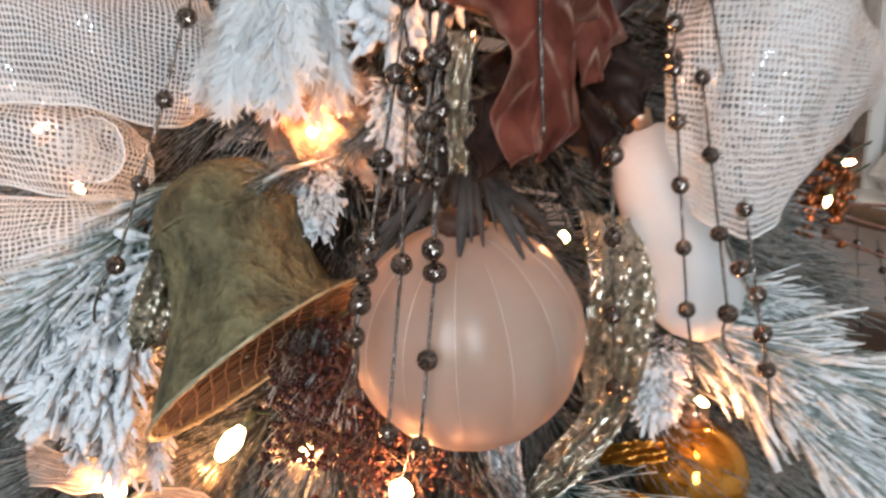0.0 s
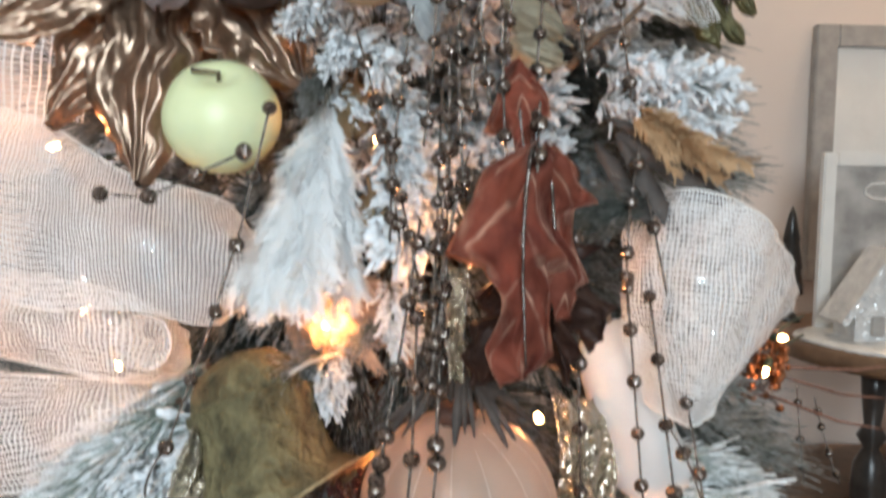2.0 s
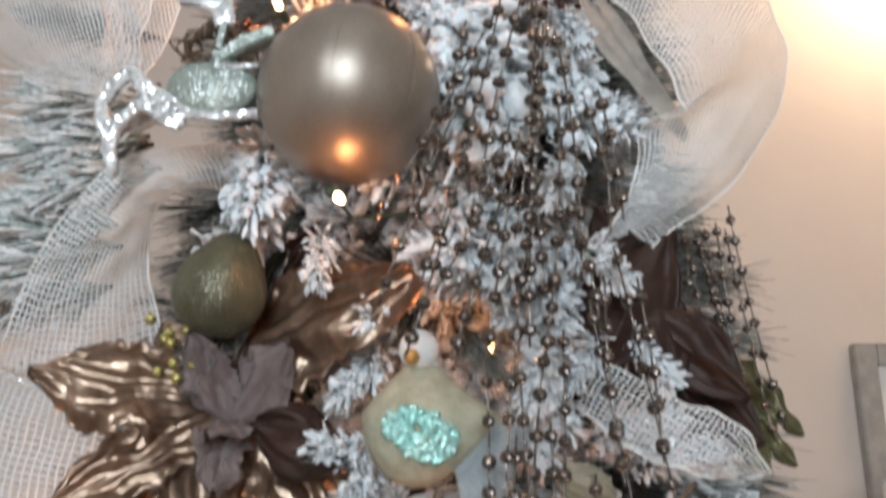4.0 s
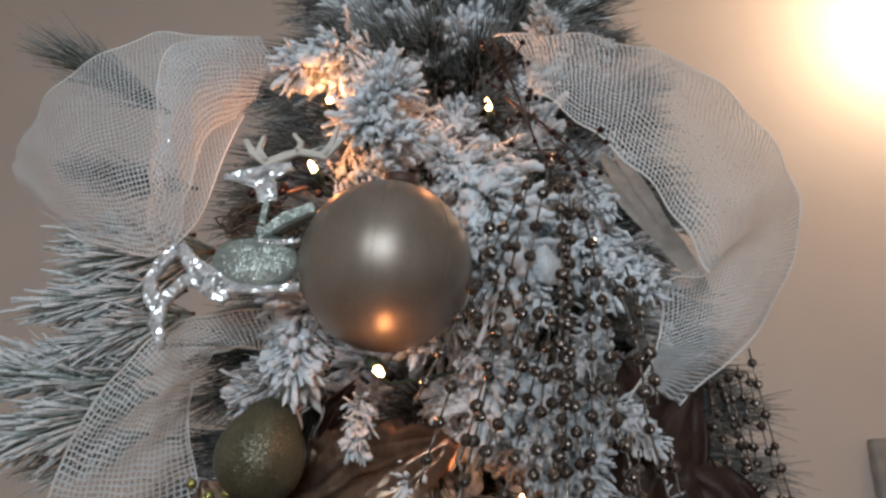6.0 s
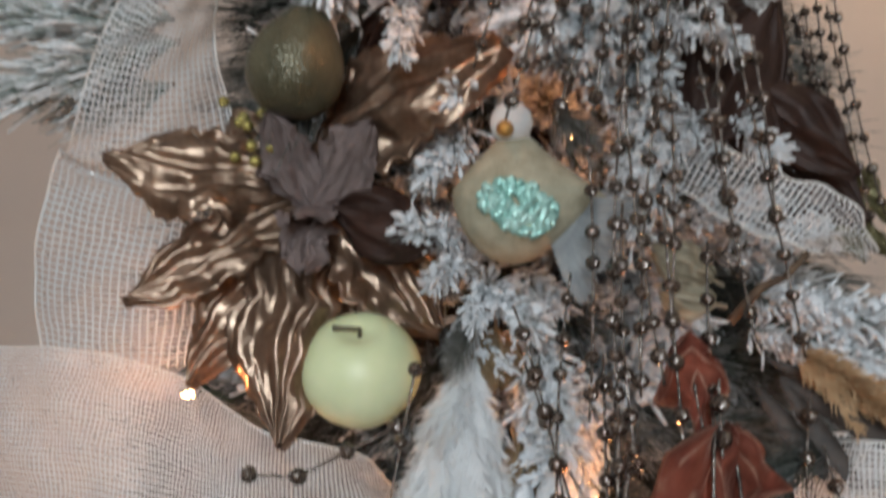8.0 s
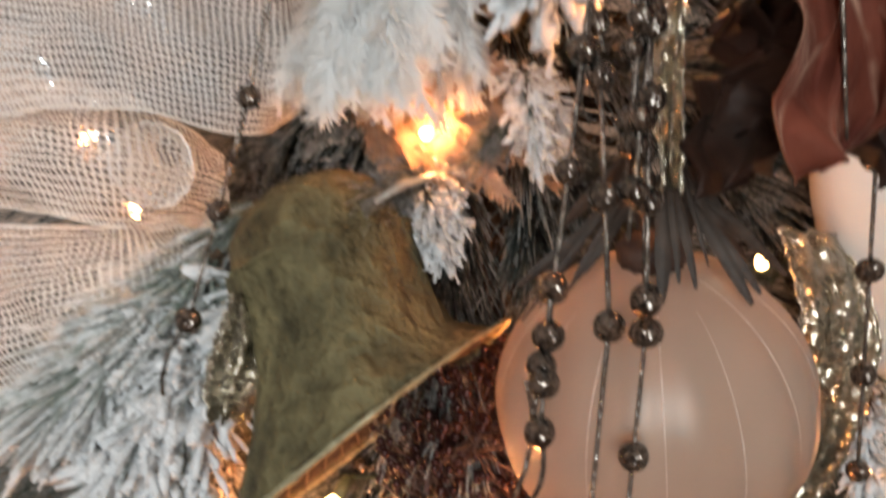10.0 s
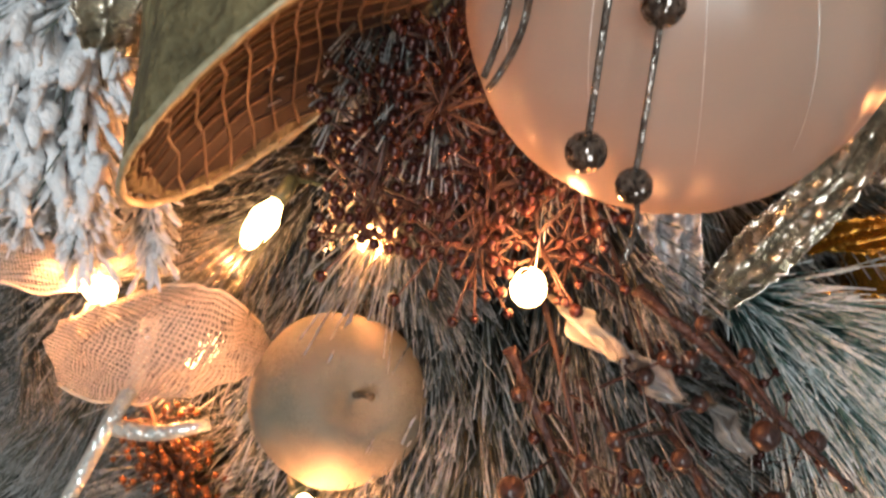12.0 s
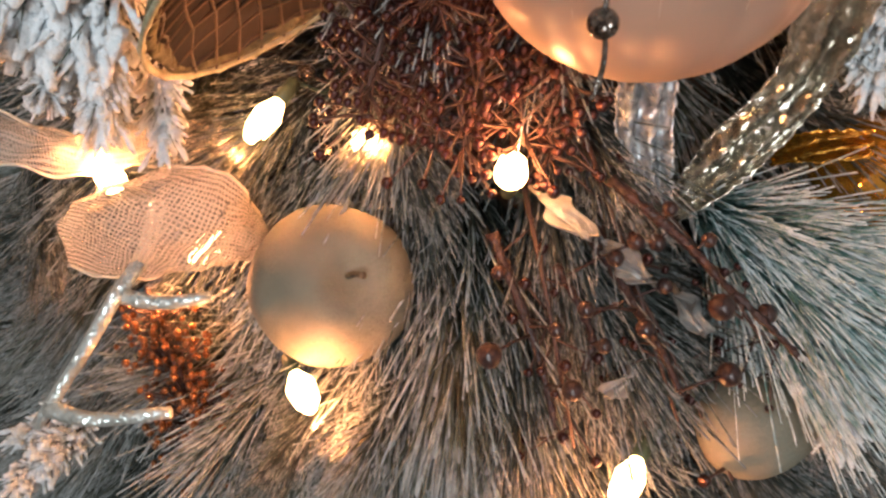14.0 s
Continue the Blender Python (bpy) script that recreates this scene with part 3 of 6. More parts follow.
# ---- net ribbons ----
def net_ribbon(sections, label, material=NET, bulge=0.012, group="net ribbon loops", ripple=1.0):
    """A ribbon through sections of two edge points each, arched across its width."""
    a = catmull([Vector(s[0]) for s in sections], 10)
    b = catmull([Vector(s[1]) for s in sections], 10)
    rows, span = [], 0.0
    across = 14
    width = sum((p - q).length for p, q in zip(a, b)) / len(a)
    for i, (p, q) in enumerate(zip(a, b)):
        along = a[min(i + 1, len(a) - 1)] - a[max(i - 1, 0)]
        n = along.cross(q - p).normalized()
        if n.y > 0:
            n = -n
        if i:
            span += ((p + q) / 2 - (a[i - 1] + b[i - 1]) / 2).length
        row = []
        for j in range(across + 1):
            t = j / across
            wave = ripple * (0.0018 * math.sin(i * 0.9 + j * 0.8) + 0.0012 * math.sin(i * 0.37 - j * 1.7))
            row.append(p.lerp(q, t) + n * (bulge * 4 * t * (1 - t) + wave))
        rows.append(row)
    ob = empty("net_ribbon", rows[0][0], label, "ribbon", group)
    origin = ob.location
    rows = [[p - origin for p in row] for row in rows]
    bm = bmesh.new()
    uv = bm.loops.layers.uv.new("UVMap")
    sheet(bm, rows, 0, uv, (span, width))
    part("net", bm, material, ob)
    for name, j in (("selvedge", 0), ("selvedge", across)):
        bm = bmesh.new()
        tube(bm, [row[j] for row in rows], 0.0007, 5)
        part(name, bm, BURLAP_EDGE if material is BURLAP else PAINT, ob)
    return ob


BURLAP_EDGE = plain("cream_cord", (0.55, 0.47, 0.36), (0.70, 0.62, 0.50), 200, 0.8)
RIBBONS = [
    [((0.133, 0.470, 1.361), (0.135, 0.440, 1.240)), ((0.158, 0.430, 1.367), (0.157, 0.420, 1.231)), ((0.192, 0.430, 1.356), (0.176, 0.430, 1.243)), ((0.232, 0.480, 1.331), (0.216, 0.480, 1.277)), ((0.234, 0.540, 1.353), (0.210, 0.540, 1.219)), ((0.167, 0.560, 1.355), (0.174, 0.560, 1.231))],
    [((-0.109, 0.520, 1.323), (-0.111, 0.510, 1.294)), ((-0.125, 0.470, 1.356), (-0.122, 0.450, 1.281)), ((-0.180, 0.460, 1.371), (-0.166, 0.420, 1.294)), ((-0.237, 0.480, 1.402), (-0.219, 0.420, 1.294)), ((-0.315, 0.500, 1.419), (-0.292, 0.460, 1.302)), ((-0.409, 0.560, 1.420), (-0.395, 0.540, 1.294))],
    [((-0.157, 0.490, 1.275), (-0.157, 0.480, 1.239)), ((-0.182, 0.460, 1.298), (-0.175, 0.440, 1.247)), ((-0.227, 0.470, 1.305), (-0.211, 0.440, 1.254)), ((-0.282, 0.500, 1.306), (-0.275, 0.480, 1.255))],
    [((-0.167, 0.500, 1.235), (-0.168, 0.490, 1.220)), ((-0.193, 0.470, 1.241), (-0.192, 0.460, 1.199)), ((-0.237, 0.480, 1.241), (-0.233, 0.460, 1.175)), ((-0.288, 0.500, 1.238), (-0.284, 0.480, 1.161))],
    [((-0.148, 0.460, 1.686), (-0.155, 0.480, 1.659)), ((-0.199, 0.430, 1.670), (-0.186, 0.460, 1.656)), ((-0.231, 0.420, 1.648), (-0.202, 0.450, 1.640)), ((-0.279, 0.450, 1.603), (-0.213, 0.470, 1.605)), ((-0.316, 0.490, 1.549), (-0.208, 0.500, 1.555)), ((-0.341, 0.520, 1.546), (-0.216, 0.540, 1.518)), ((-0.365, 0.540, 1.478), (-0.233, 0.560, 1.460)), ((-0.369, 0.560, 1.407), (-0.247, 0.570, 1.407))],
    [((-0.221, 0.540, 1.958), (-0.200, 0.500, 1.860)), ((-0.304, 0.540, 1.968), (-0.232, 0.470, 1.739)), ((-0.381, 0.550, 1.929), (-0.313, 0.520, 1.759)), ((-0.426, 0.580, 1.884), (-0.392, 0.570, 1.811))],
    [((-0.205, 0.500, 1.860), (-0.196, 0.520, 1.949)), ((-0.216, 0.460, 1.820), (-0.253, 0.470, 1.908)), ((-0.221, 0.450, 1.773), (-0.250, 0.450, 1.832)), ((-0.234, 0.470, 1.739), (-0.249, 0.480, 1.762))],
    [((0.003, 0.480, 1.914), (0.030, 0.460, 1.853)), ((0.093, 0.500, 1.924), (0.071, 0.420, 1.791)), ((0.174, 0.520, 1.902), (0.112, 0.420, 1.738)), ((0.238, 0.540, 1.841), (0.136, 0.430, 1.693)), ((0.245, 0.540, 1.764), (0.117, 0.460, 1.696)), ((0.189, 0.500, 1.673), (0.104, 0.460, 1.648)), ((0.116, 0.460, 1.612), (0.068, 0.450, 1.596))],
    [((0.080, 0.460, 1.538), (0.063, 0.460, 1.510)), ((0.119, 0.450, 1.516), (0.091, 0.430, 1.483)), ((0.156, 0.450, 1.499), (0.123, 0.430, 1.470)), ((0.181, 0.470, 1.471), (0.158, 0.470, 1.467))],
    [((-0.243, 0.500, 1.088), (-0.232, 0.480, 1.069)), ((-0.206, 0.500, 1.077), (-0.195, 0.480, 1.065)), ((-0.177, 0.520, 1.079), (-0.169, 0.500, 1.063)), ((-0.140, 0.540, 1.069), (-0.136, 0.530, 1.050))],
    [((-0.172, 0.485, 1.058), (-0.206, 0.477, 1.023)), ((-0.142, 0.462, 1.077), (-0.179, 0.454, 1.030)), ((-0.123, 0.462, 1.073), (-0.152, 0.454, 1.033)), ((-0.120, 0.490, 1.045), (-0.132, 0.482, 1.033))],
]
for i, sections in enumerate(RIBBONS):
    net_ribbon(sections, "cream open-weave ribbon with loose threads" if i >= 9 else "puffed white net ribbon with tinsel flecks", BURLAP if i >= 9 else WIDE_NET if 4 <= i <= 8 else NET, 0.006 if i in (8, 9) else 0.016)

# the middle ribbon ends in a rolled funnel
funnel = Vector((-0.164, 0.445, 1.270))
net_ribbon([(funnel + 0.0165 * Vector((math.cos(a), 0.1, math.sin(a))), funnel + Vector((-0.004, 0.032, 0.002)) + 0.007 * Vector((math.cos(a), 0, math.sin(a)))) for a in [k * math.pi / 5 for k in range(11)]],
           "rolled funnel end of a white net ribbon", NET, 0.002, ripple=0.15)


# ---- large ornaments ----
def sphere_profile(r, steps=36):
    return [(r * math.sin(math.pi * i / steps), -r * math.cos(math.pi * i / steps)) for i in range(steps + 1)]


def ball(place, r, material, label, tilt, lines, line_mat):
    ob = empty("ball_ornament", place, label, "ball ornament")
    ob.rotation_euler = [radians(v) for v in tilt]
    bm = bmesh.new()
    lathe(bm, [(0 if i in (0, 36) else a, b) for i, (a, b) in enumerate(sphere_profile(r))], 144,
          lambda a, rr, z: rr * (1 + (0.005 if material is PEWTER else 0.026) * abs(math.cos(7 * a + 3 * z)) - 0.004 * max(0, math.cos(5 * a + 1 + 3 * z)) ** 6))
    part("globe", bm, material, ob)
    bm = bmesh.new()
    lathe(bm, [(0, r * 0.97), (0.011, r * 0.975), (0.0115, r * 1.10), (0.009, r * 1.13), (0, r * 1.135)], 24, lambda a, rr, z: rr * (1 + 0.04 * math.cos(12 * a)))
    part("cap", bm, UMBER, ob, "small dark ridged cap")
    g = random.Random(lines)
    for k in range(lines):
        lo, hi = g.uniform(0.28, 0.55), g.uniform(0.76, 0.92)
        pts = []
        for i in range(17):
            th = math.pi * (1 - (lo + (hi - lo) * i / 16))
            a = (math.pi / 2 + k * math.pi - 3 * r * math.cos(th)) / 7
            rr = r * 1.002
            pts.append((rr * math.sin(th) * math.cos(a), rr * math.sin(th) * math.sin(a), rr * math.cos(th)))
        bm = bmesh.new()
        tube(bm, pts, [0.00006 + 0.00016 * math.sin(math.pi * i / 16) * g.uniform(0.5, 1) for i in range(17)], 5)
        part("stripe", bm, line_mat, ob)
    return ob


ball((0.024, 0.410, 1.186), 0.0545, PEARL, "large frosted peach glass ball with swirled flutes", (8, -6, 20), 14, FROSTLINE)
ball((-0.073, 0.400, 1.692), 0.0545, PEWTER, "large pewter-grey pearl ball with fine flutes", (10, 4, 50), 14, PEWTER)

# bell
crown, mouth = Vector((-0.107, 0.470, 1.255)), Vector((-0.080, 0.438, 1.164))
bell = empty("bell_ornament", (0, 0, 0), "mossy olive-gold bell with a netted mouth, tilted", "bell ornament")
m, _ = basis(mouth, crown)
bell.matrix_basis = m @ pose(0, 0, 0, -90)
h = (crown - mouth).length


def skew(bm):
    """The felt bell is pulled askew: one side of its mouth hangs lower."""
    for v in bm.verts:
        f = max(0.0, min(1.0, v.co.z / h))
        if v.co.x < 0:
            v.co.x *= 1 - 0.20 * math.sin(math.pi * max(0.0, min(1.0, (f - 0.06) / 0.60)))
        else:
            v.co.x *= 1 - 0.30 * min(1.0, f / 0.14) * (1 - 0.75 * f)
        v.co.z += 0.40 * v.co.x * max(0.0, 1 - v.co.z / h) ** 1.5


bm = bmesh.new()
outer = [(0.062, 0.0), (0.060, 0.06 * h), (0.054, 0.20 * h), (0.047, 0.38 * h), (0.043, 0.56 * h), (0.0415, 0.70 * h), (0.0418, 0.73 * h), (0.0385, 0.755 * h), (0.037, 0.86 * h), (0.030, 0.96 * h), (0.018, 1.03 * h), (0, 1.05 * h)]
inner = [(r - 0.003 if r > 0.003 else 0, zz - 0.003 if i else 0.0) for i, (r, zz) in enumerate(outer)]
lathe(bm, list(reversed(inner)) + outer, 72, lambda a, r, zz: r * (1 + 0.022 * math.sin(5 * a + 40 * zz) + 0.014 * math.sin(11 * a - 70 * zz)))
skew(bm)
part("shell", bm, MOSS, bell)
bm = bmesh.new()
tube(bm, [Vector((0.0415 * math.cos(a), 0.0415 * math.sin(a), 0.735 * h)) for a in [2 * math.pi * k / 72 for k in range(73)]], [0.0013 + 0.0005 * math.sin(k * 1.9) for k in range(73)], 6)
skew(bm)
part("band", bm, MOSS, bell, "felted seam below the crown")
bm = bmesh.new()
ring = [Vector((0.0635 * math.cos(a), 0.0635 * math.sin(a), 0.0)) for a in [2 * math.pi * k / 96 for k in range(97)]]
tube(bm, ring, [0.0011 + 0.0005 * (k % 4 == 0) for k in range(97)], 8)
skew(bm)
part("rim", bm, RIM_GOLD, bell, "pale gold banded rim")
bm = bmesh.new()
for k in range(-6, 7):
    o = k * 0.0092
    half = math.sqrt(max(0.0, 0.0615 ** 2 - o * o))
    for turn in (0.6, 2.0):
        c, s = math.cos(turn), math.sin(turn)
        pts = []
        for i in range(9):
            u = -half + 2 * half * i / 8
            x, y = u, o + 0.0012 * math.sin(i * 2.1 + k)
            rr = math.sqrt(x * x + y * y) / 0.0615
            pts.append((x * c - y * s, x * s + y * c, 0.014 * (1 - rr * rr)))
        tube(bm, pts, 0.0007, 5)
skew(bm)
part("net", bm, RUST_NET, bell, "rust-brown net across the mouth")
# added disc that hides the shell's inside and paints the mouth's shade
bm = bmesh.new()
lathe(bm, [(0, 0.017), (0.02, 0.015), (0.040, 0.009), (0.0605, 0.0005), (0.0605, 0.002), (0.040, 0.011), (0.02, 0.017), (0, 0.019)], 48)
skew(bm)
part("shade_disc", bm, MOUTH_SHADE, bell, "near-black rust-brown disc standing in for the shaded inside of the bell")


def fruit(name, place, profile, material, label, category, stalk_tip, tilt, leaf=False):
    ob = empty(name, place, label, category)
    ob.rotation_euler = [radians(v) for v in tilt]
    bm = bmesh.new()
    lathe(bm, profile, 64, lambda a, r, zz: r * (1 + 0.012 * math.cos(5 * a) + 0.01 * math.sin(2 * a + 1)))
    part("flesh", bm, material, ob)
    bm = bmesh.new()
    z0 = profile[-1][1]
    tube(bm, [(0, 0, z0 - 0.004), (0.001, 0, z0 + 0.006), Vector(stalk_tip) * 0.6 + Vector((0, 0, z0 + 0.006)), Vector(stalk_tip) + Vector((0, 0, z0 + 0.006))], [0.0016, 0.0013, 0.0012, 0.0017], 8)
    part("stalk", bm, STALK, ob, "thin dark stalk")
    return ob


def apple_profile(r):
    out = []
    for i in range(31):
        a = math.pi * i / 30
        rr = r * math.sin(a) * (1.0 + 0.05 * math.cos(a * 1.0 + 2.6))
        zz = -r * 0.93 * math.cos(a)
        dip = math.exp(-(rr / (0.30 * r)) ** 2)
        zz += -dip * 0.22 * r if i > 15 else dip * 0.12 * r
        out.append((0 if i in (0, 30) else rr, zz))
    return out


def pear_profile(r):
    pts = [(0, -1.0), (0.3, -0.97), (0.62, -0.83), (0.88, -0.52), (0.98, -0.15), (0.95, 0.2), (0.82, 0.55), (0.63, 0.85), (0.47, 1.08), (0.31, 1.22), (0.14, 1.28), (0, 1.26)]
    run = catmull([Vector((a, b, 0)) for a, b in pts], 3)
    return [(0 if i in (0, len(run) - 1) else max(0.0, v.x * r), v.y * r) for i, v in enumerate(run)]


fruit("apple_ornament", (-0.123, 0.470, 1.405), apple_profile(0.0365), APPLE, "pale yellow-green matte apple with a bent stalk", "apple ornament", (-0.014, -0.004, 0.003), (38, 4, 0))
fruit("pear_ornament", (-0.154, 0.435, 1.580), pear_profile(0.0285), PEAR, "olive-green pear dusted with glitter", "pear ornament", (-0.001, 0, 0.010), (2, 16, 0))
fruit("apple_ornament", (-0.086, 0.472, 1.020), apple_profile(0.037), DULL_APPLE, "dusty olive apple with frosted glitter skin", "apple ornament", (0.004, 0, 0.006), (46, 34, 0))
fruit("pear_ornament", (0.095, 0.438, 0.980), pear_profile(0.023), DULL_APPLE, "pale green pear with a glittered cheek", "pear ornament", (0.004, 0, 0.010), (10, 70, 0))


def petal_mesh(name, length, width, material, ridges, ruffle, curl, lobes=0, seed=1, thick=0.0012, tear=0.0):
    """A leaf or petal along y, facing z, with creases fanning from the foot and, where torn, a ragged edge."""
    r = random.Random(seed)
    rows, nl, nw = [], 40, 30
    ph = r.uniform(0, 6)
    for i in range(nl + 1):
        t = i / nl
        w = width / 2 * (math.sin(math.pi * min(1, t * 0.93 + 0.06)) ** 0.75) * (1.12 - 0.25 * t)
        if lobes:
            w *= 1 + 0.26 * math.sin(lobes * math.pi * 2 * t + ph)
        w = max(w, 0.0014)
        row = []
        for j in range(nw + 1):
            s = -1 + 2 * j / nw
            ragged = 1 + tear * (noise.noise(Vector((t * 9.0, 3 * ph, 5.0 if s > 0 else 9.0))) + 0.6 * noise.noise(Vector((t * 24.0, ph, 5.0 if s > 0 else 9.0))))
            crease = math.sin(ridges * s * 1.6 + ph + 1.3 * math.sin(t * 5) + (2.4 + 9 * tear) * noise.noise(Vector((s * 2.0, t * 3.4, ph))))
            zz = curl * length * t * t + 0.16 * width * (1 - s * s) - 0.10 * width
            zz += ruffle * crease * math.sin(math.pi * t) ** 0.5
            zz += ruffle * 1.6 * noise.noise(Vector((s * 2.6 + ph, t * 2.2, ph))) + ruffle * 0.9 * noise.noise(Vector((s * 7.0, t * 3.2 + ph, 2 * ph)))
            zz += tear * 4.5 * ruffle * (abs(noise.noise(Vector((s * 9.0 + 2.0 * noise.noise(Vector((t * 4, s, ph))), t * 3.0, ph)))) - 0.2)
            zz += ruffle * 1.2 * math.sin(t * 11 + ph * 2) * abs(s) ** 2 * (1 if s > 0 else -1)
            row.append(Vector((s * w * ragged + 0.05 * width * math.sin(t * 4 + ph), length * t, zz)))
        rows.append(row)
    bm = bmesh.new()
    sheet(bm, rows, thick)
    return mesh_of(name, bm, material)


def lobed_mesh(name, length, width, material, lobes, ruffle, seed, thick=0.0011):
    """A lobed cloth leaf along y: each side runs out to points that lean towards the tip, with raised veins to them."""
    r = random.Random(seed)
    ph = r.uniform(0, 6)
    rows, nl, nw = [], 64, 24
    offset = (r.uniform(0.0, 0.12), r.uniform(0.0, 0.12))
    for i in range(nl + 1):
        t = i / nl
        row = []
        for j in range(nw + 1):
            s = -1 + 2 * j / nw
            side = 1 if s > 0 else 0
            run = (t + offset[side]) * lobes
            saw = run - math.floor(run)
            tooth = saw ** 1.6 if saw < 0.84 else 0.757 * (1 - saw) / 0.16
            hull = (1.0 - 0.52 * t) * min(1.0, t / 0.10) ** 0.6 * min(1.0, (1 - t) / 0.12)
            w = max(0.0014, width / 2 * hull * (0.44 + 0.76 * tooth))
            k = abs(s)
            zz = 0.10 * width * (1 - k * k) - 0.07 * length * t * t
            zz += ruffle * math.sin(7 * t + ph + 2.2 * s) * k + ruffle * 1.5 * noise.noise(Vector((s * 2.0 + ph, t * 4.0, ph)))
            zz += 0.0012 * math.exp(-(k / 0.07) ** 2) + 0.0008 * math.exp(-((saw - 0.30 - 0.5 * k) / 0.09) ** 2) * (1 - t)
            zz += 1.5 * ruffle * noise.noise(Vector((s * 1.2 - ph, t * 2.6, 2 + ph)))
            drag = 0.16 * width * noise.noise(Vector((s * 1.3, t * 3.0 + ph, 4.0)))
            row.append(Vector((s * w + 0.03 * width * math.sin(t * 4 + ph) + drag, length * (t + 0.10 * k * tooth * (1 - t)) + 0.6 * drag * k, zz)))
        rows.append(row)
    bm = bmesh.new()
    uv = bm.loops.layers.uv.new("UVMap")
    sheet(bm, rows, 0, uv, (1, 1))
    for f in bm.faces:
        for loop in f.loops:
            loop[uv].uv = (loop[uv].uv.y, loop[uv].uv.x)
    bmesh.ops.solidify(bm, geom=bm.faces[:], thickness=thick)
    return mesh_of(name, bm, material)


# bronze poinsettia
flower = empty("poinsettia", (-0.160, 0.475, 1.505), "large bronze foil poinsettia with ridged petals", "artificial flower")
PETALS = [
    ((-0.163, 0.478, 1.526), (-0.268, 0.435, 1.536), .066),
    ((-0.163, 0.475, 1.506), (-0.258, 0.435, 1.454), .052),
    ((-0.164, 0.475, 1.500), (-0.170, 0.435, 1.366), .064),
    ((-0.154, 0.492, 1.497), (-0.122, 0.500, 1.410), .074),
    ((-0.146, 0.482, 1.500), (-0.072, 0.468, 1.432), .064),
    ((-0.152, 0.470, 1.536), (-0.044, 0.415, 1.596), .084),
    ((-0.166, 0.490, 1.518), (-0.204, 0.480, 1.571), .05),
    ((-0.167, 0.485, 1.494), (-0.226, 0.455, 1.400), .058),
]
for i, (foot, tip, w) in enumerate(PETALS):
    m, length = basis(foot, tip, (0, -1, 0.45))
    me = petal_mesh("petal", length, w, BRONZE, 6.5, 0.0030 * max(1, w / 0.07), -0.10, 0, 30 + i, 0.0012, 0.30)
    part("petal", me, None, flower).matrix_basis = local(flower, m)
for i, (tip, w) in enumerate((((-0.168, 0.442, 1.548), 0.030), ((-0.112, 0.440, 1.540), 0.038), ((-0.149, 0.438, 1.466), 0.028), ((-0.152, 0.436, 1.492), 0.030))):
    m, length = basis((-0.152, 0.47, 1.503), tip)
    me = petal_mesh("bract", length + 0.012, w * 1.15, MAUVE, 2, 0.0022, 0.12, 0, 50 + i, 0.0012, 0.28)
    part("bract", me, None, flower, "dull mauve inner bract").matrix_basis = local(flower, m)
bead_ball = bmesh.new()
bmesh.ops.create_uvsphere(bead_ball, u_segments=14, v_segments=10, radius=1.0)
BALL_MESH = {"bead": mesh_of("bead", bead_ball, BEAD)}


def small_ball(kind, material):
    if kind not in BALL_MESH:
        bm = bmesh.new()
        bmesh.ops.create_uvsphere(bm, u_segments=14, v_segments=10, radius=1.0)
        BALL_MESH[kind] = mesh_of(kind, bm, material)
    return BALL_MESH[kind]


GOLDDUST = glitter("gold_dust", (0.35, 0.30, 0.08), (0.60, 0.52, 0.20), 900, 0.8, 0.25, 0.8, 90)
seedrng = random.Random(5)
for k in range(14):
    ob = part("stamen", small_ball("stamen", GOLDDUST), None, flower)
    p = Vector((-0.182 + seedrng.uniform(-0.02, 0.016), 0.45 + seedrng.uniform(-0.01, 0.012), 1.548 + seedrng.uniform(-0.02, 0.02)))
    ob.matrix_basis = local(flower, Matrix.Translation(p) @ Matrix.Scale(0.0036, 4))

def loose_leaf(name, foot, tip, w, material, ridges, ruffle, lobes, seed, label, group):
    """A single leaf with its own midrib."""
    m, length = basis(foot, tip)
    ob = empty(name, foot, label, "artificial leaf", group)
    part("blade", petal_mesh("blade", length, w, material, ridges, ruffle, -0.05, lobes, seed), None, ob).matrix_basis = local(ob, m)
    bm = bmesh.new()
    tube(bm, [(0, -0.01, -0.001), (0, length * 0.4, 0.06 * w - 0.008 * length), (0, length * 0.9, 0.06 * w - 0.04 * length)], [0.0014, 0.0012, 0.0005], 6)
    part("midrib", bm, material, ob).matrix_basis = local(ob, m)
    return ob


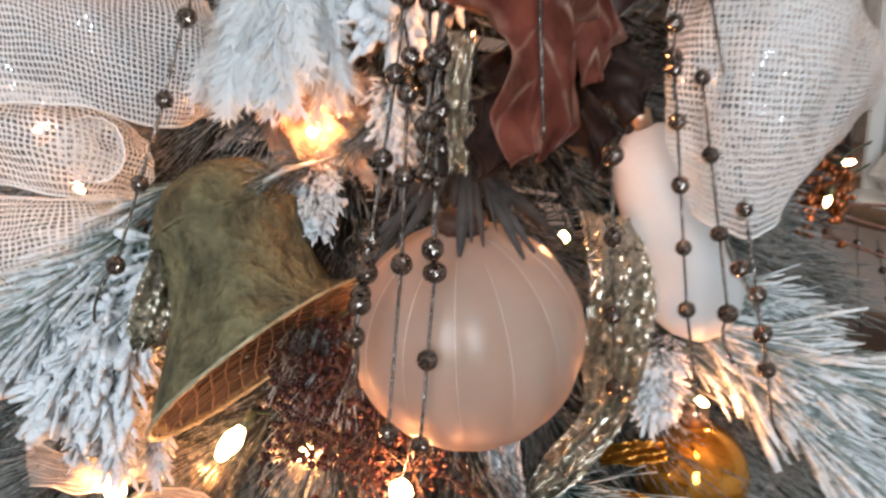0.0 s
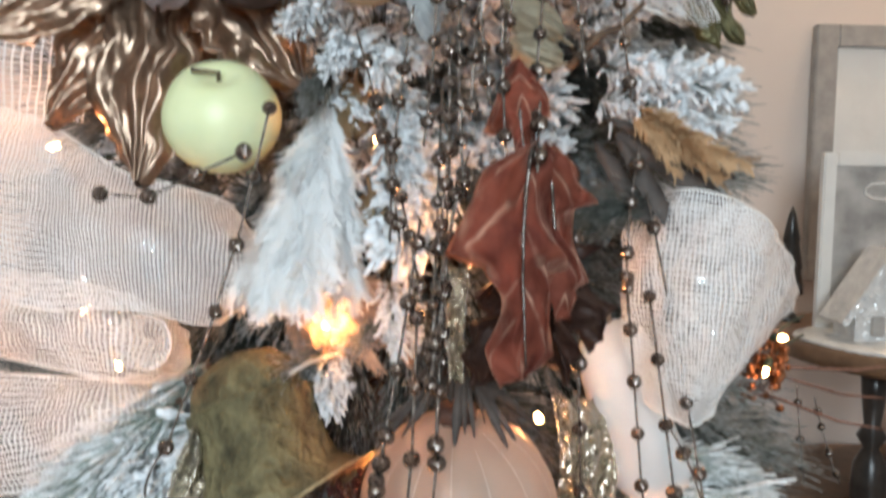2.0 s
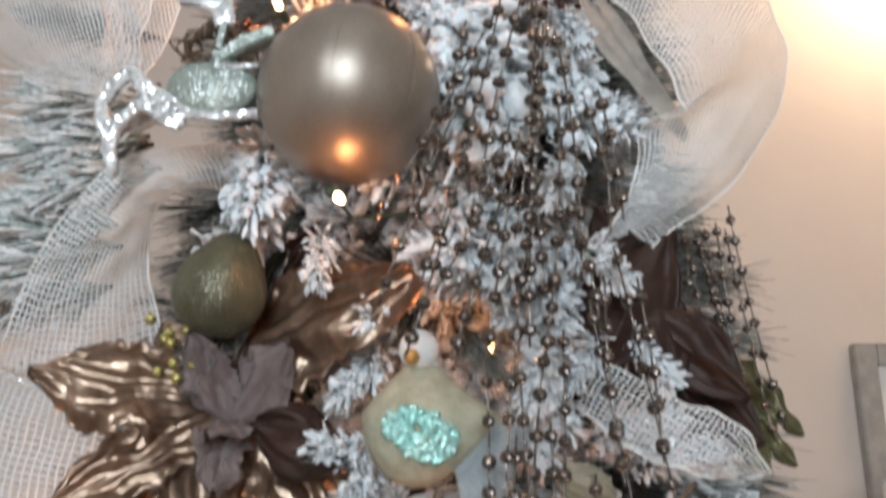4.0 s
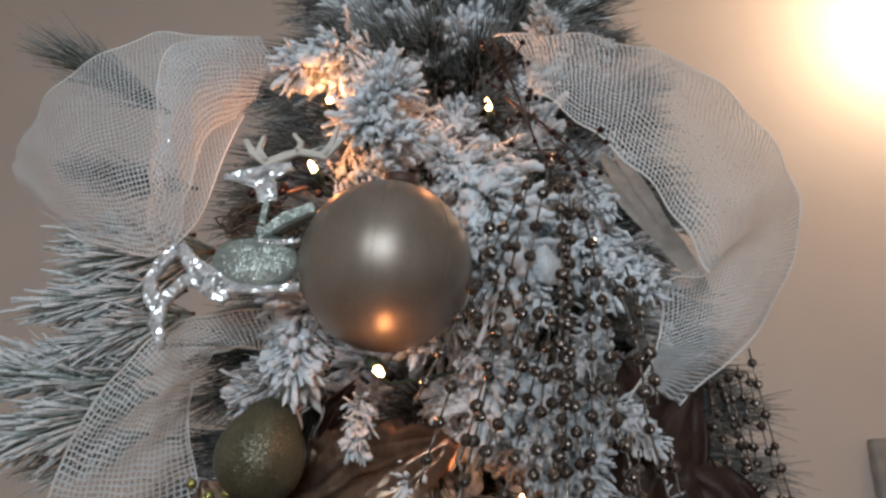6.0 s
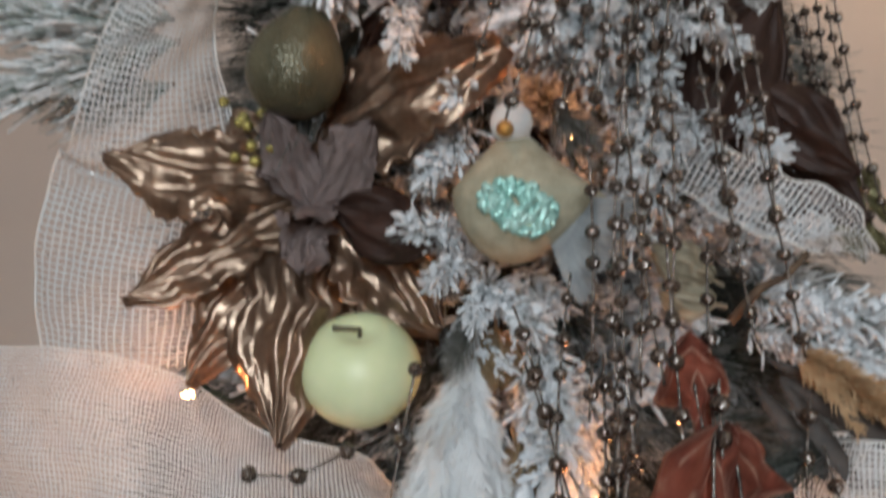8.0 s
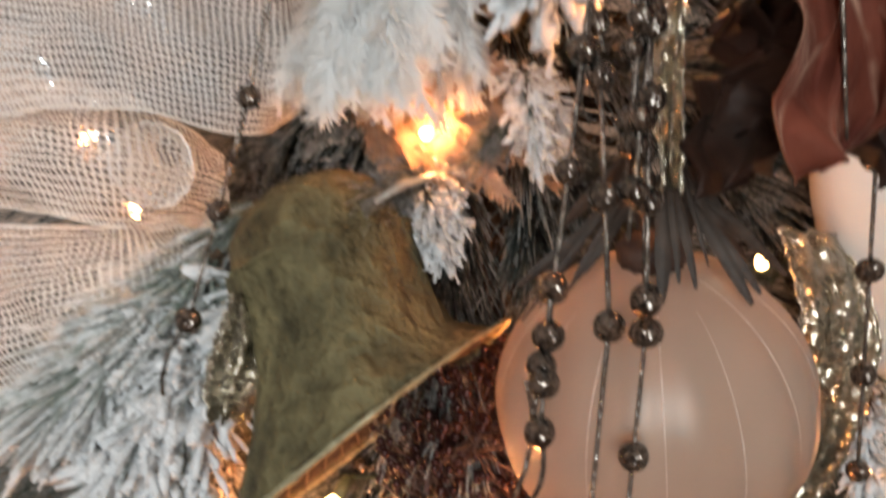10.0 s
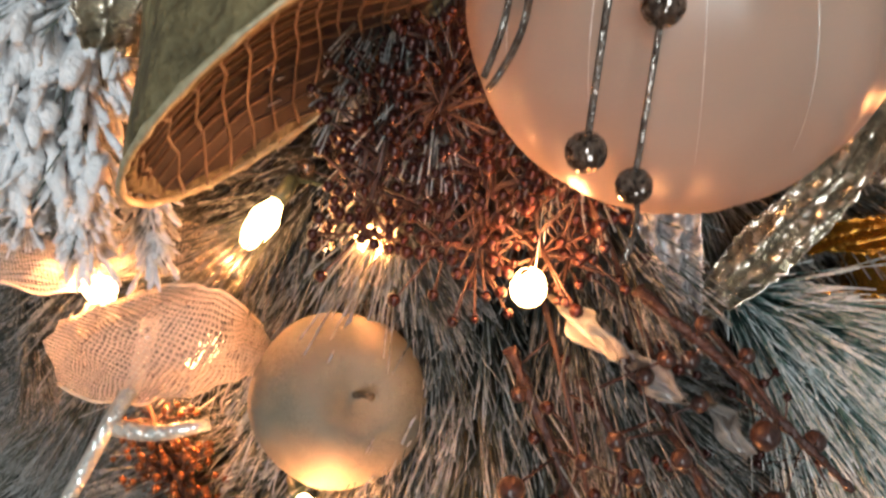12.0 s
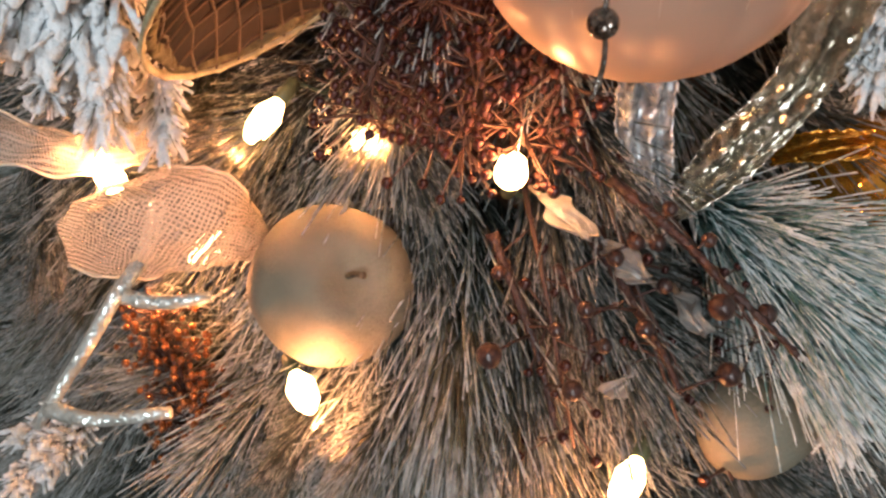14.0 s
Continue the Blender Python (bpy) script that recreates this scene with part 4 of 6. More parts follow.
# rust velvet leaves
velvet_spray = empty("velvet_leaves", (0.045, 0.345, 1.40), "hanging rust-red velvet leaves with frayed light edges", "artificial leaves")
for i, (foot, tip, w, lobes, mat) in enumerate((
        ((0.051, 0.345, 1.386), (0.047, 0.318, 1.280), 0.080, 1.75, VELVET),
        ((0.062, 0.353, 1.385), (0.068, 0.335, 1.305), 0.046, 2.2, VELVET),
        ((0.047, 0.362, 1.424), (0.049, 0.345, 1.374), 0.040, 1.5, VELVET),
        ((0.060, 0.372, 1.345), (0.087, 0.350, 1.290), 0.060, 2.2, UMBER),
        ((0.060, 0.375, 1.325), (0.074, 0.352, 1.270), 0.046, 2.2, UMBER),
        ((0.052, 0.375, 1.325), (0.030, 0.350, 1.270), 0.052, 2.2, UMBER),
        ((0.062, 0.370, 1.318), (0.028, 0.352, 1.285), 0.050, 2.2, UMBER))):
    m, length = basis(foot, tip)
    me = lobed_mesh("leaf", length, w, mat, lobes, 0.0085, 70 + i)
    part("leaf", me, None, velvet_spray, "dark umber satin leaf" if mat is UMBER else "").matrix_basis = local(velvet_spray, m)
    if mat is VELVET:
        bm = bmesh.new()
        pts = [(0.03 * w * math.sin(t * 4), length * t, 0.13 * w - 0.07 * length * t * t) for t in (0, 0.2, 0.4, 0.6, 0.8, 0.95)]
        tube(bm, pts, [0.0009, 0.0009, 0.0008, 0.0007, 0.0006, 0.0004], 6)
        part("vein", bm, CORD, velvet_spray, "thin glittered cord along the leaf").matrix_basis = local(velvet_spray, m)
# umber satin leaves beside the beads and at the poinsettia
for i, (foot, tip, w) in enumerate((
        ((0.128, 0.47, 1.620), (0.072, 0.452, 1.535), 0.065), ((0.11, 0.48, 1.60), (0.120, 0.46, 1.52), 0.055), ((0.100, 0.48, 1.58), (0.170, 0.46, 1.515), 0.05),
        ((0.13, 0.52, 1.56), (0.185, 0.49, 1.49), 0.05), ((0.09, 0.50, 1.65), (0.13, 0.47, 1.60), 0.06),
        ((-0.135, 0.46, 1.50), (-0.075, 0.435, 1.480), 0.045), ((-0.13, 0.50, 1.595), (-0.10, 0.455, 1.628), 0.02))):
    loose_leaf("satin_leaf", foot, tip, w, UMBER, 3, 0.003, 0, 90 + i, "dark umber satin leaf tucked among the branches", "satin leaves")


# ---- feathers ----
def feather_mesh(name, length, width, material, seed, fluffy):
    """A feather along y: one vane with a raised quill and a barbed, notched edge."""
    r = random.Random(seed)
    bm = bmesh.new()
    rows, n = [], 40
    for i in range(n + 1):
        t = i / n
        w = width / 2 * (math.sin(math.pi * (0.04 + 0.93 * t)) ** 0.6)
        zz = -0.12 * length * t * t
        row = []
        for s in (-1, -0.55, 0, 0.55, 1):
            rough = r.uniform(0.7, 1.15) if fluffy else r.uniform(0.86, 1.05)
            k = abs(s)
            fwd = w * 0.9 * k * (r.uniform(0.5, 1.5) if fluffy and k == 1 else 1)
            lift = 0.0007 if k == 0 else -0.25 * w * k * k + (r.uniform(-0.4, 0.4) * w if fluffy and k == 1 else 0)
            row.append(Vector((s * w * (rough if k == 1 else 1), length * t * 0.9 + fwd, zz + lift)))
        rows.append(row)
    sheet(bm, rows)
    return mesh_of(name, bm, material)


def downy_mesh(name, length, width, material, seed):
    """A soft plume along y: a bent quill with many fine drooping barbs, denser and longer towards the foot."""
    r = random.Random(seed)
    bm = bmesh.new()
    lean = r.uniform(-0.25, 0.25)

    def quill(t):
        return Vector((lean * length * t * t, length * t, -0.16 * length * t * t))

    tube(bm, [quill(i / 6) for i in range(7)], [0.0005, 0.0005, 0.0004, 0.0004, 0.0003, 0.0003, 0.0002], 4)
    for i in range(150):
        t = r.random()
        side = 1 if i % 2 else -1
        ln = width * (0.75 - 0.45 * t) * r.uniform(0.55, 1.25)
        p = quill(t)
        d = Vector((side * r.uniform(0.35, 0.9), 1.0, r.uniform(-0.35, 0.35))).normalized()
        bend = Vector((side * r.uniform(-0.2, 0.35), r.uniform(0, 0.3), r.uniform(-0.45, 0.15))) * ln
        across = d.cross(Vector((0, 0, 1))).normalized() * r.uniform(0.00035, 0.0007)
        pts = [p, p + d * ln * 0.45 + bend * 0.2, p + d * ln * 0.8 + bend * 0.64, p + d * ln + bend]
        v = [[bm.verts.new(q - across * f), bm.verts.new(q + across * f)] for q, f in zip(pts, (0.6, 1.0, 0.7))]
        tipv = bm.verts.new(pts[3])
        for a, b in zip(v, v[1:]):
            bm.faces.new((a[0], a[1], b[1], b[0]))
        bm.faces.new((v[2][0], v[2][1], tipv))
    return mesh_of(name, bm, material)


WHITE_FEATHERS = [downy_mesh("feather", 0.042, 0.022, FEATHER, s) for s in range(8)]
plume = empty("feather_ornament", (-0.060, 0.47, 1.39), "fluffy white feather cone hanging below the apple", "feather ornament")
fr = random.Random(9)
top, foot_c = Vector((-0.058, 0.462, 1.412)), Vector((-0.073, 0.454, 1.318))
bm = bmesh.new()
tube(bm, [top - plume.location, (top + foot_c) / 2 - plume.location, foot_c - plume.location], [0.005, 0.015, 0.024], 16)
part("core", bm, FEATHER, plume)
for k in range(270):
    t = ((k + fr.random()) / 270) ** 0.8
    c = top.lerp(foot_c, t)
    r = 0.005 + 0.024 * t
    a = fr.uniform(-math.pi, math.pi)
    out = Vector((math.cos(a), -abs(math.sin(a)) if fr.random() < 0.9 else math.sin(a), 0))
    base = c + out * r * 0.9
    tip = base + (Vector((-0.12 + fr.uniform(-0.3, 0.3), 0, -1)) + out * fr.uniform(0.10, 0.55)).normalized() * 0.05
    m, _ = basis(base, tip, out + Vector((0, 0, 0.3)))
    part("feather", WHITE_FEATHERS[k % 8], None, plume).matrix_basis = local(plume, m @ pose(0, 0, 0, fr.uniform(-12, 12), fr.uniform(-50, 50), 0) @ Matrix.Scale(fr.uniform(0.55, 0.95), 4))


def feather_spray(name, label, material, specs, group=""):
    """Loose feathers from foot to tip, each one a part of the spray."""
    ob = empty(name, specs[0][0], label, "feather spray", group)
    for i, (foot, tip, w) in enumerate(specs):
        m, length = basis(foot, tip)
        part("feather", feather_mesh("feather", length, w, material, 300 + i, False), None, ob).matrix_basis = local(ob, m)
    return ob


cr = random.Random(31)
collar = []
for k in range(46):
    az = math.radians(-90 + (k / 45 - 0.5) * 230 + cr.uniform(-13, 13))
    el = math.radians(90 - 52 * cr.random() ** 1.6 - 10)
    rr = cr.uniform(0.060, 0.072)
    tip = (0.024 + rr * math.cos(el) * math.cos(az), 0.410 + rr * math.cos(el) * math.sin(az), 1.186 + rr * math.sin(el))
    collar.append(((0.024 + 0.010 * math.cos(az), 0.405 + 0.010 * math.sin(az), 1.262 + cr.uniform(-0.004, 0.014)), tip, cr.uniform(0.0012, 0.0055)))
feather_spray("feather_spray", "thin grey-brown feathers over the top of the glass ball", GREYFEATHER, collar)
feather_spray("feather_spray", "grey-brown curled feathers beside the net ribbon", GREYFEATHER, [
    ((0.115, 0.45, 1.40), (0.178, 0.42, 1.358), 0.0154), ((0.115, 0.45, 1.40), (0.150, 0.42, 1.338), 0.0121),
    ((0.11, 0.46, 1.41), (0.190, 0.43, 1.372), 0.0099), ((0.105, 0.46, 1.395), (0.135, 0.43, 1.345), 0.0132)])
tan = []
for k in range(12):
    dx, dz = cr.uniform(-0.006, 0.006), cr.uniform(-0.006, 0.006)
    tan.append(((0.128 + dx, 0.45 + dx, 1.410 + dz), (0.175 + 1.5 * dx - 0.010 * (k % 3), 0.415 + dx, 1.375 + 1.3 * dz + 0.005 * (k % 3)), cr.uniform(0.004, 0.008)))
tan_spray = empty("feather_spray", tan[0][0], "soft tan feathers lying over the ribbon", "feather spray")
for i, (foot, tip, w) in enumerate(tan):
    m, length = basis(foot, tip)
    part("feather", downy_mesh("feather", length, 0.016, TANFEATHER, 340 + i), None, tan_spray).matrix_basis = local(tan_spray, m @ pose(0, 0, 0, 0, 30 * i, 0))
glow_spray = empty("feather_spray", (-0.066, 0.488, 1.290), "wispy peach feathers beside the bell, lit from within", "feather spray")
PEACH_PLUMES = [downy_mesh("feather", 0.040, 0.014, PEACHFEATHER, 400 + k) for k in range(4)]
for k in range(46):
    u = cr.random()
    foot = Vector((-0.090 + 0.040 * cr.random(), 0.490 + cr.uniform(-0.008, 0.004), 1.298 + cr.uniform(-0.016, 0.010)))
    tip = foot + Vector((0.004 + 0.046 * u, cr.uniform(-0.018, 0.002), -0.050 + 0.036 * u))
    m, length = basis(foot, tip)
    part("feather", PEACH_PLUMES[k % 4], None, glow_spray).matrix_basis = local(glow_spray, m @ pose(0, 0, 0, 0, cr.uniform(-60, 60), 0) @ Matrix.Scale(length / 0.040 * cr.uniform(0.8, 1.2), 4))
tail = []
for k in range(10):
    t = k / 9
    tail.append(((-0.012, 0.412, 1.494 - 0.008 * t), (0.034 - 0.03 * t, 0.392, 1.492 - 0.052 * t), cr.uniform(0.007, 0.012)))
feather_spray("feather_spray", "blue-grey tail feathers behind the linen figure", BLUEFEATHER, tail)

feather_spray("feather_spray", "pale grey feathers inside the upper net loop", PALEFEATHER, [
    ((0.085, 0.500, 1.817), (0.157, 0.470, 1.688), 0.020), ((0.094, 0.500, 1.824), (0.131, 0.475, 1.740), 0.012), ((0.075, 0.500, 1.810), (0.121, 0.480, 1.738), 0.010)])

# bird-shaped linen ornament, one plain mesh
bm = bmesh.new()
bmesh.ops.create_uvsphere(bm, u_segments=40, v_segments=24, radius=1.0)
for v in bm.verts:
    x, y, zz = v.co
    w = 1.0 - 0.66 * max(0, zz) - 0.10 * max(0, -zz)
    v.co = Vector((x * 0.033 * w + 0.017 * max(0, x) ** 5 * (1 - abs(zz)), y * 0.030 * w, zz * 0.038))
for f in bm.faces:
    c = f.calc_center_median()
    if c.z > 0.030:
        f.material_index = 1
head = bmesh.ops.create_uvsphere(bm, u_segments=24, v_segments=16, radius=0.0115, matrix=Matrix.Translation((-0.003, -0.006, 0.038)))
for f in {f for v in head["verts"] for f in v.link_faces}:
    f.material_index = 1
beak = bmesh.ops.create_cone(bm, cap_ends=True, segments=12, radius1=0.0048, radius2=0.0005, depth=0.011, matrix=Matrix.Translation((-0.006, -0.020, 0.030)) @ pose(0, 0, 0, 110, 0, 0))
for f in {f for v in beak["verts"] for f in v.link_faces}:
    f.material_index = 2
gem = random.Random(4)
for k in range(230):
    ang, rad = gem.uniform(0, 6.283), math.sqrt(gem.random())
    a, t = 0.10 + 0.62 * rad * math.cos(ang), -0.30 + 0.30 * rad * math.sin(ang) - 0.10 * rad * math.cos(ang)
    w = 1.0 - 0.10 * max(0, -t)
    p = Vector((0.036 * w * math.sin(a) * math.sqrt(1 - t * t), -0.030 * w * math.cos(a) * math.sqrt(1 - t * t), 0.040 * t))
    g = bmesh.ops.create_icosphere(bm, subdivisions=1, radius=gem.uniform(0.0016, 0.0036), matrix=Matrix.Translation(p))
    for f in {f for v in g["verts"] for f in v.link_faces}:
        f.material_index = 3
figure = part("bird_ornament", bm, [LINEN, FEATHER, ORANGE, TEAL], None, "", True)
figure.matrix_basis = pose(-0.031, 0.415, 1.501, -4, 4, 0)
tagged(figure, "plump linen figure with pale top and teal rhinestone front", "ornament")

# silver deer-shaped cut-out, one plain mesh
def plate(bm, run, thick, material=0):
    """A flat cut-out strip along (x, z, half width) points in millimetres, with chamfered faces."""
    rings = []
    for i, (x, z, w) in enumerate(run):
        x0, z0, _ = run[max(0, i - 1)]
        x1, z1, _ = run[min(len(run) - 1, i + 1)]
        d = Vector((x1 - x0, 0, z1 - z0)).normalized()
        n = Vector((-d.z, 0, d.x))
        c = Vector((x, 0, z))
        rings.append([bm.verts.new((c + n * w * 1.15 * a + Vector((0, thick * b, 0))) * 0.001) for a, b in ((-1, 1), (-1, -0.5), (-0.7, -1), (0.7, -1), (1, -0.5), (1, 1))])
    for a, b in zip(rings, rings[1:]):
        for k in range(6):
            bm.faces.new((a[k], a[(k + 1) % 6], b[(k + 1) % 6], b[k])).material_index = material
    bm.faces.new(rings[0]).material_index = material
    bm.faces.new(list(reversed(rings[-1]))).material_index = material


bm = bmesh.new()
for run in (
        [(-26, 22, 3.4), (-37, 11, 3.4), (-43, 0, 3.6), (-41, -11, 4.4), (-36, -18, 4.6), (-38, -27, 4.0), (-34, -35, 3.0), (-33, -43, 1.6)],
        [(-26, 22, 3.4), (-18, 11, 4.2), (-10, 2, 7.0), (-2, -5, 7.6), (5, -14, 2.6)],
        [(-9, -2, 4.8), (-21, 0, 3.4), (-31, -10, 3.4), (-36, -18, 3.4)],
        [(-2, -3, 5.4), (11, -6, 2.8), (27, -8, 2.2), (50, -6, 2.2)],
        [(0, 66, 2.0), (10, 67, 3.8), (21, 66, 6.0), (29, 69, 5.0), (43, 73, 2.2)],
        [(23, 68, 6.6), (27, 58, 5.8), (28, 49, 5.0)]):
    plate(bm, run, 2.2)
for run in (
        [(12, 92, 1.6), (17, 83, 2.2), (26, 76, 2.6), (38, 80, 2.4), (47, 83, 2.2), (64, 79, 2.2), (74, 90, 1.4)],
        [(26, 76, 2.2), (21, 85, 1.9), (24, 94, 1.2)], [(46, 82, 2.0), (48, 89, 1.7), (43, 95, 1.0)], [(64, 79, 2.0), (68, 89, 1.6), (72, 101, 0.9)]):
    plate(bm, run, 1.6, 1)
n0 = len(bm.faces)
bmesh.ops.create_uvsphere(bm, u_segments=32, v_segments=16, radius=1.0, matrix=Matrix.LocRotScale((0.021, 0.003, 0.011), None, (0.027, 0.008, 0.019)))
bm.faces.ensure_lookup_table()
for f in bm.faces[n0:]:
    f.material_index = 2
plate(bm, [(28, 51, 2.0), (26, 40, 2.0), (24, 26, 2.0)], 1.8, 2)
plate(bm, [(24, 26, 3.0), (40, 37, 4.2), (58, 44, 3.6)], 5.0, 2)
plate(bm, [(24, 23, 1.4), (36, 21, 1.8), (50, 22, 1.4)], 5.0)
bm.verts.ensure_lookup_table()
islands, seen = [], set()
for v in bm.verts:
    if v in seen:
        continue
    stack, isle = [v], []
    seen.add(v)
    while stack:
        u = stack.pop()
        isle.append(u)
        for e in u.link_edges:
            o = e.other_vert(u)
            if o not in seen:
                seen.add(o)
                stack.append(o)
    islands.append(isle)
joined = islands[0]
rest = islands[1:]
while rest:
    gap, p, q, isle = min(((p.co - q.co).length, a, b, k) for k, group in enumerate(rest) for a, p in enumerate(joined) for b, q in enumerate(group))
    p, q = joined[p], rest[isle][q]
    bm.faces.new((p, q, next(e.other_vert(q) for e in q.link_edges)))
    joined = joined + rest.pop(isle)
deer = part("deer_ornament", bm, [SILVER, ANTLER, POD], None, smooth=False)
deer.matrix_basis = pose(-0.174, 0.385, 1.681, 4, 0, 0)
tagged(deer, "silver glitter cut-out with long thin limbs and cream antlers", "ornament")


nest = empty("twig_nest", (-0.150, 0.388, 1.719), "tangled brown curly twigs around the cut-out's neck", "twig nest")
nr = random.Random(44)
for k in range(22):
    a = nr.uniform(0, 6.28)
    pts = [Vector((nr.uniform(0.012, 0.024) * math.cos(a + i * 0.7) + nr.uniform(-0.005, 0.005), nr.uniform(-0.008, 0.008), nr.uniform(0.006, 0.014) * math.sin(a + i * 0.7) + nr.uniform(-0.004, 0.004))) for i in range(5)]
    bm = bmesh.new()
    tube(bm, catmull(pts, 4), 0.0007, 5)
    part("twig", bm, BARK, nest)


# ---- bead garlands ----
def garland(a, b, count, i):
    """One hanging string of beads from a to b."""
    a, b = Vector(a), Vector(b)
    ob = empty("bead_garland", a, "hanging string of dark mercury-glass beads", "bead garland", "bead strings")
    g = random.Random(500 + i)
    level = abs(b.z - a.z) < 0.5 * abs(b.x - a.x)
    slack = 0.0 if count < 0 else 1.0
    sag = slack * Vector((g.uniform(-0.004, 0.004), g.uniform(-0.003, 0.003), -0.014 if level else 0))

    def at(t):
        return a.lerp(b, t) + sag * 4 * t * (1 - t)

    bm = bmesh.new()
    tube(bm, [at(k / 12) - a for k in range(13)], 0.00075, 5)
    part("cord", bm, CORD, ob)
    exact, count = count < 0, abs(count)
    for k in range(count):
        t = k / (count - 1) if exact else (k + 0.5 + g.uniform(-0.16, 0.16)) / count
        bead = part("bead", small_ball("bead", BEAD), None, ob)
        s = (0.0038 if a.z > 1.45 else 0.0044) * g.uniform(0.88, 1.06)
        bead.matrix_basis = Matrix.Translation(at(t) - a) @ pose(0, 0, 0, g.uniform(0, 90), g.uniform(0, 90), 0) @ Matrix.Diagonal((s, s, s * g.uniform(0.96, 1.12), 1))
    return ob


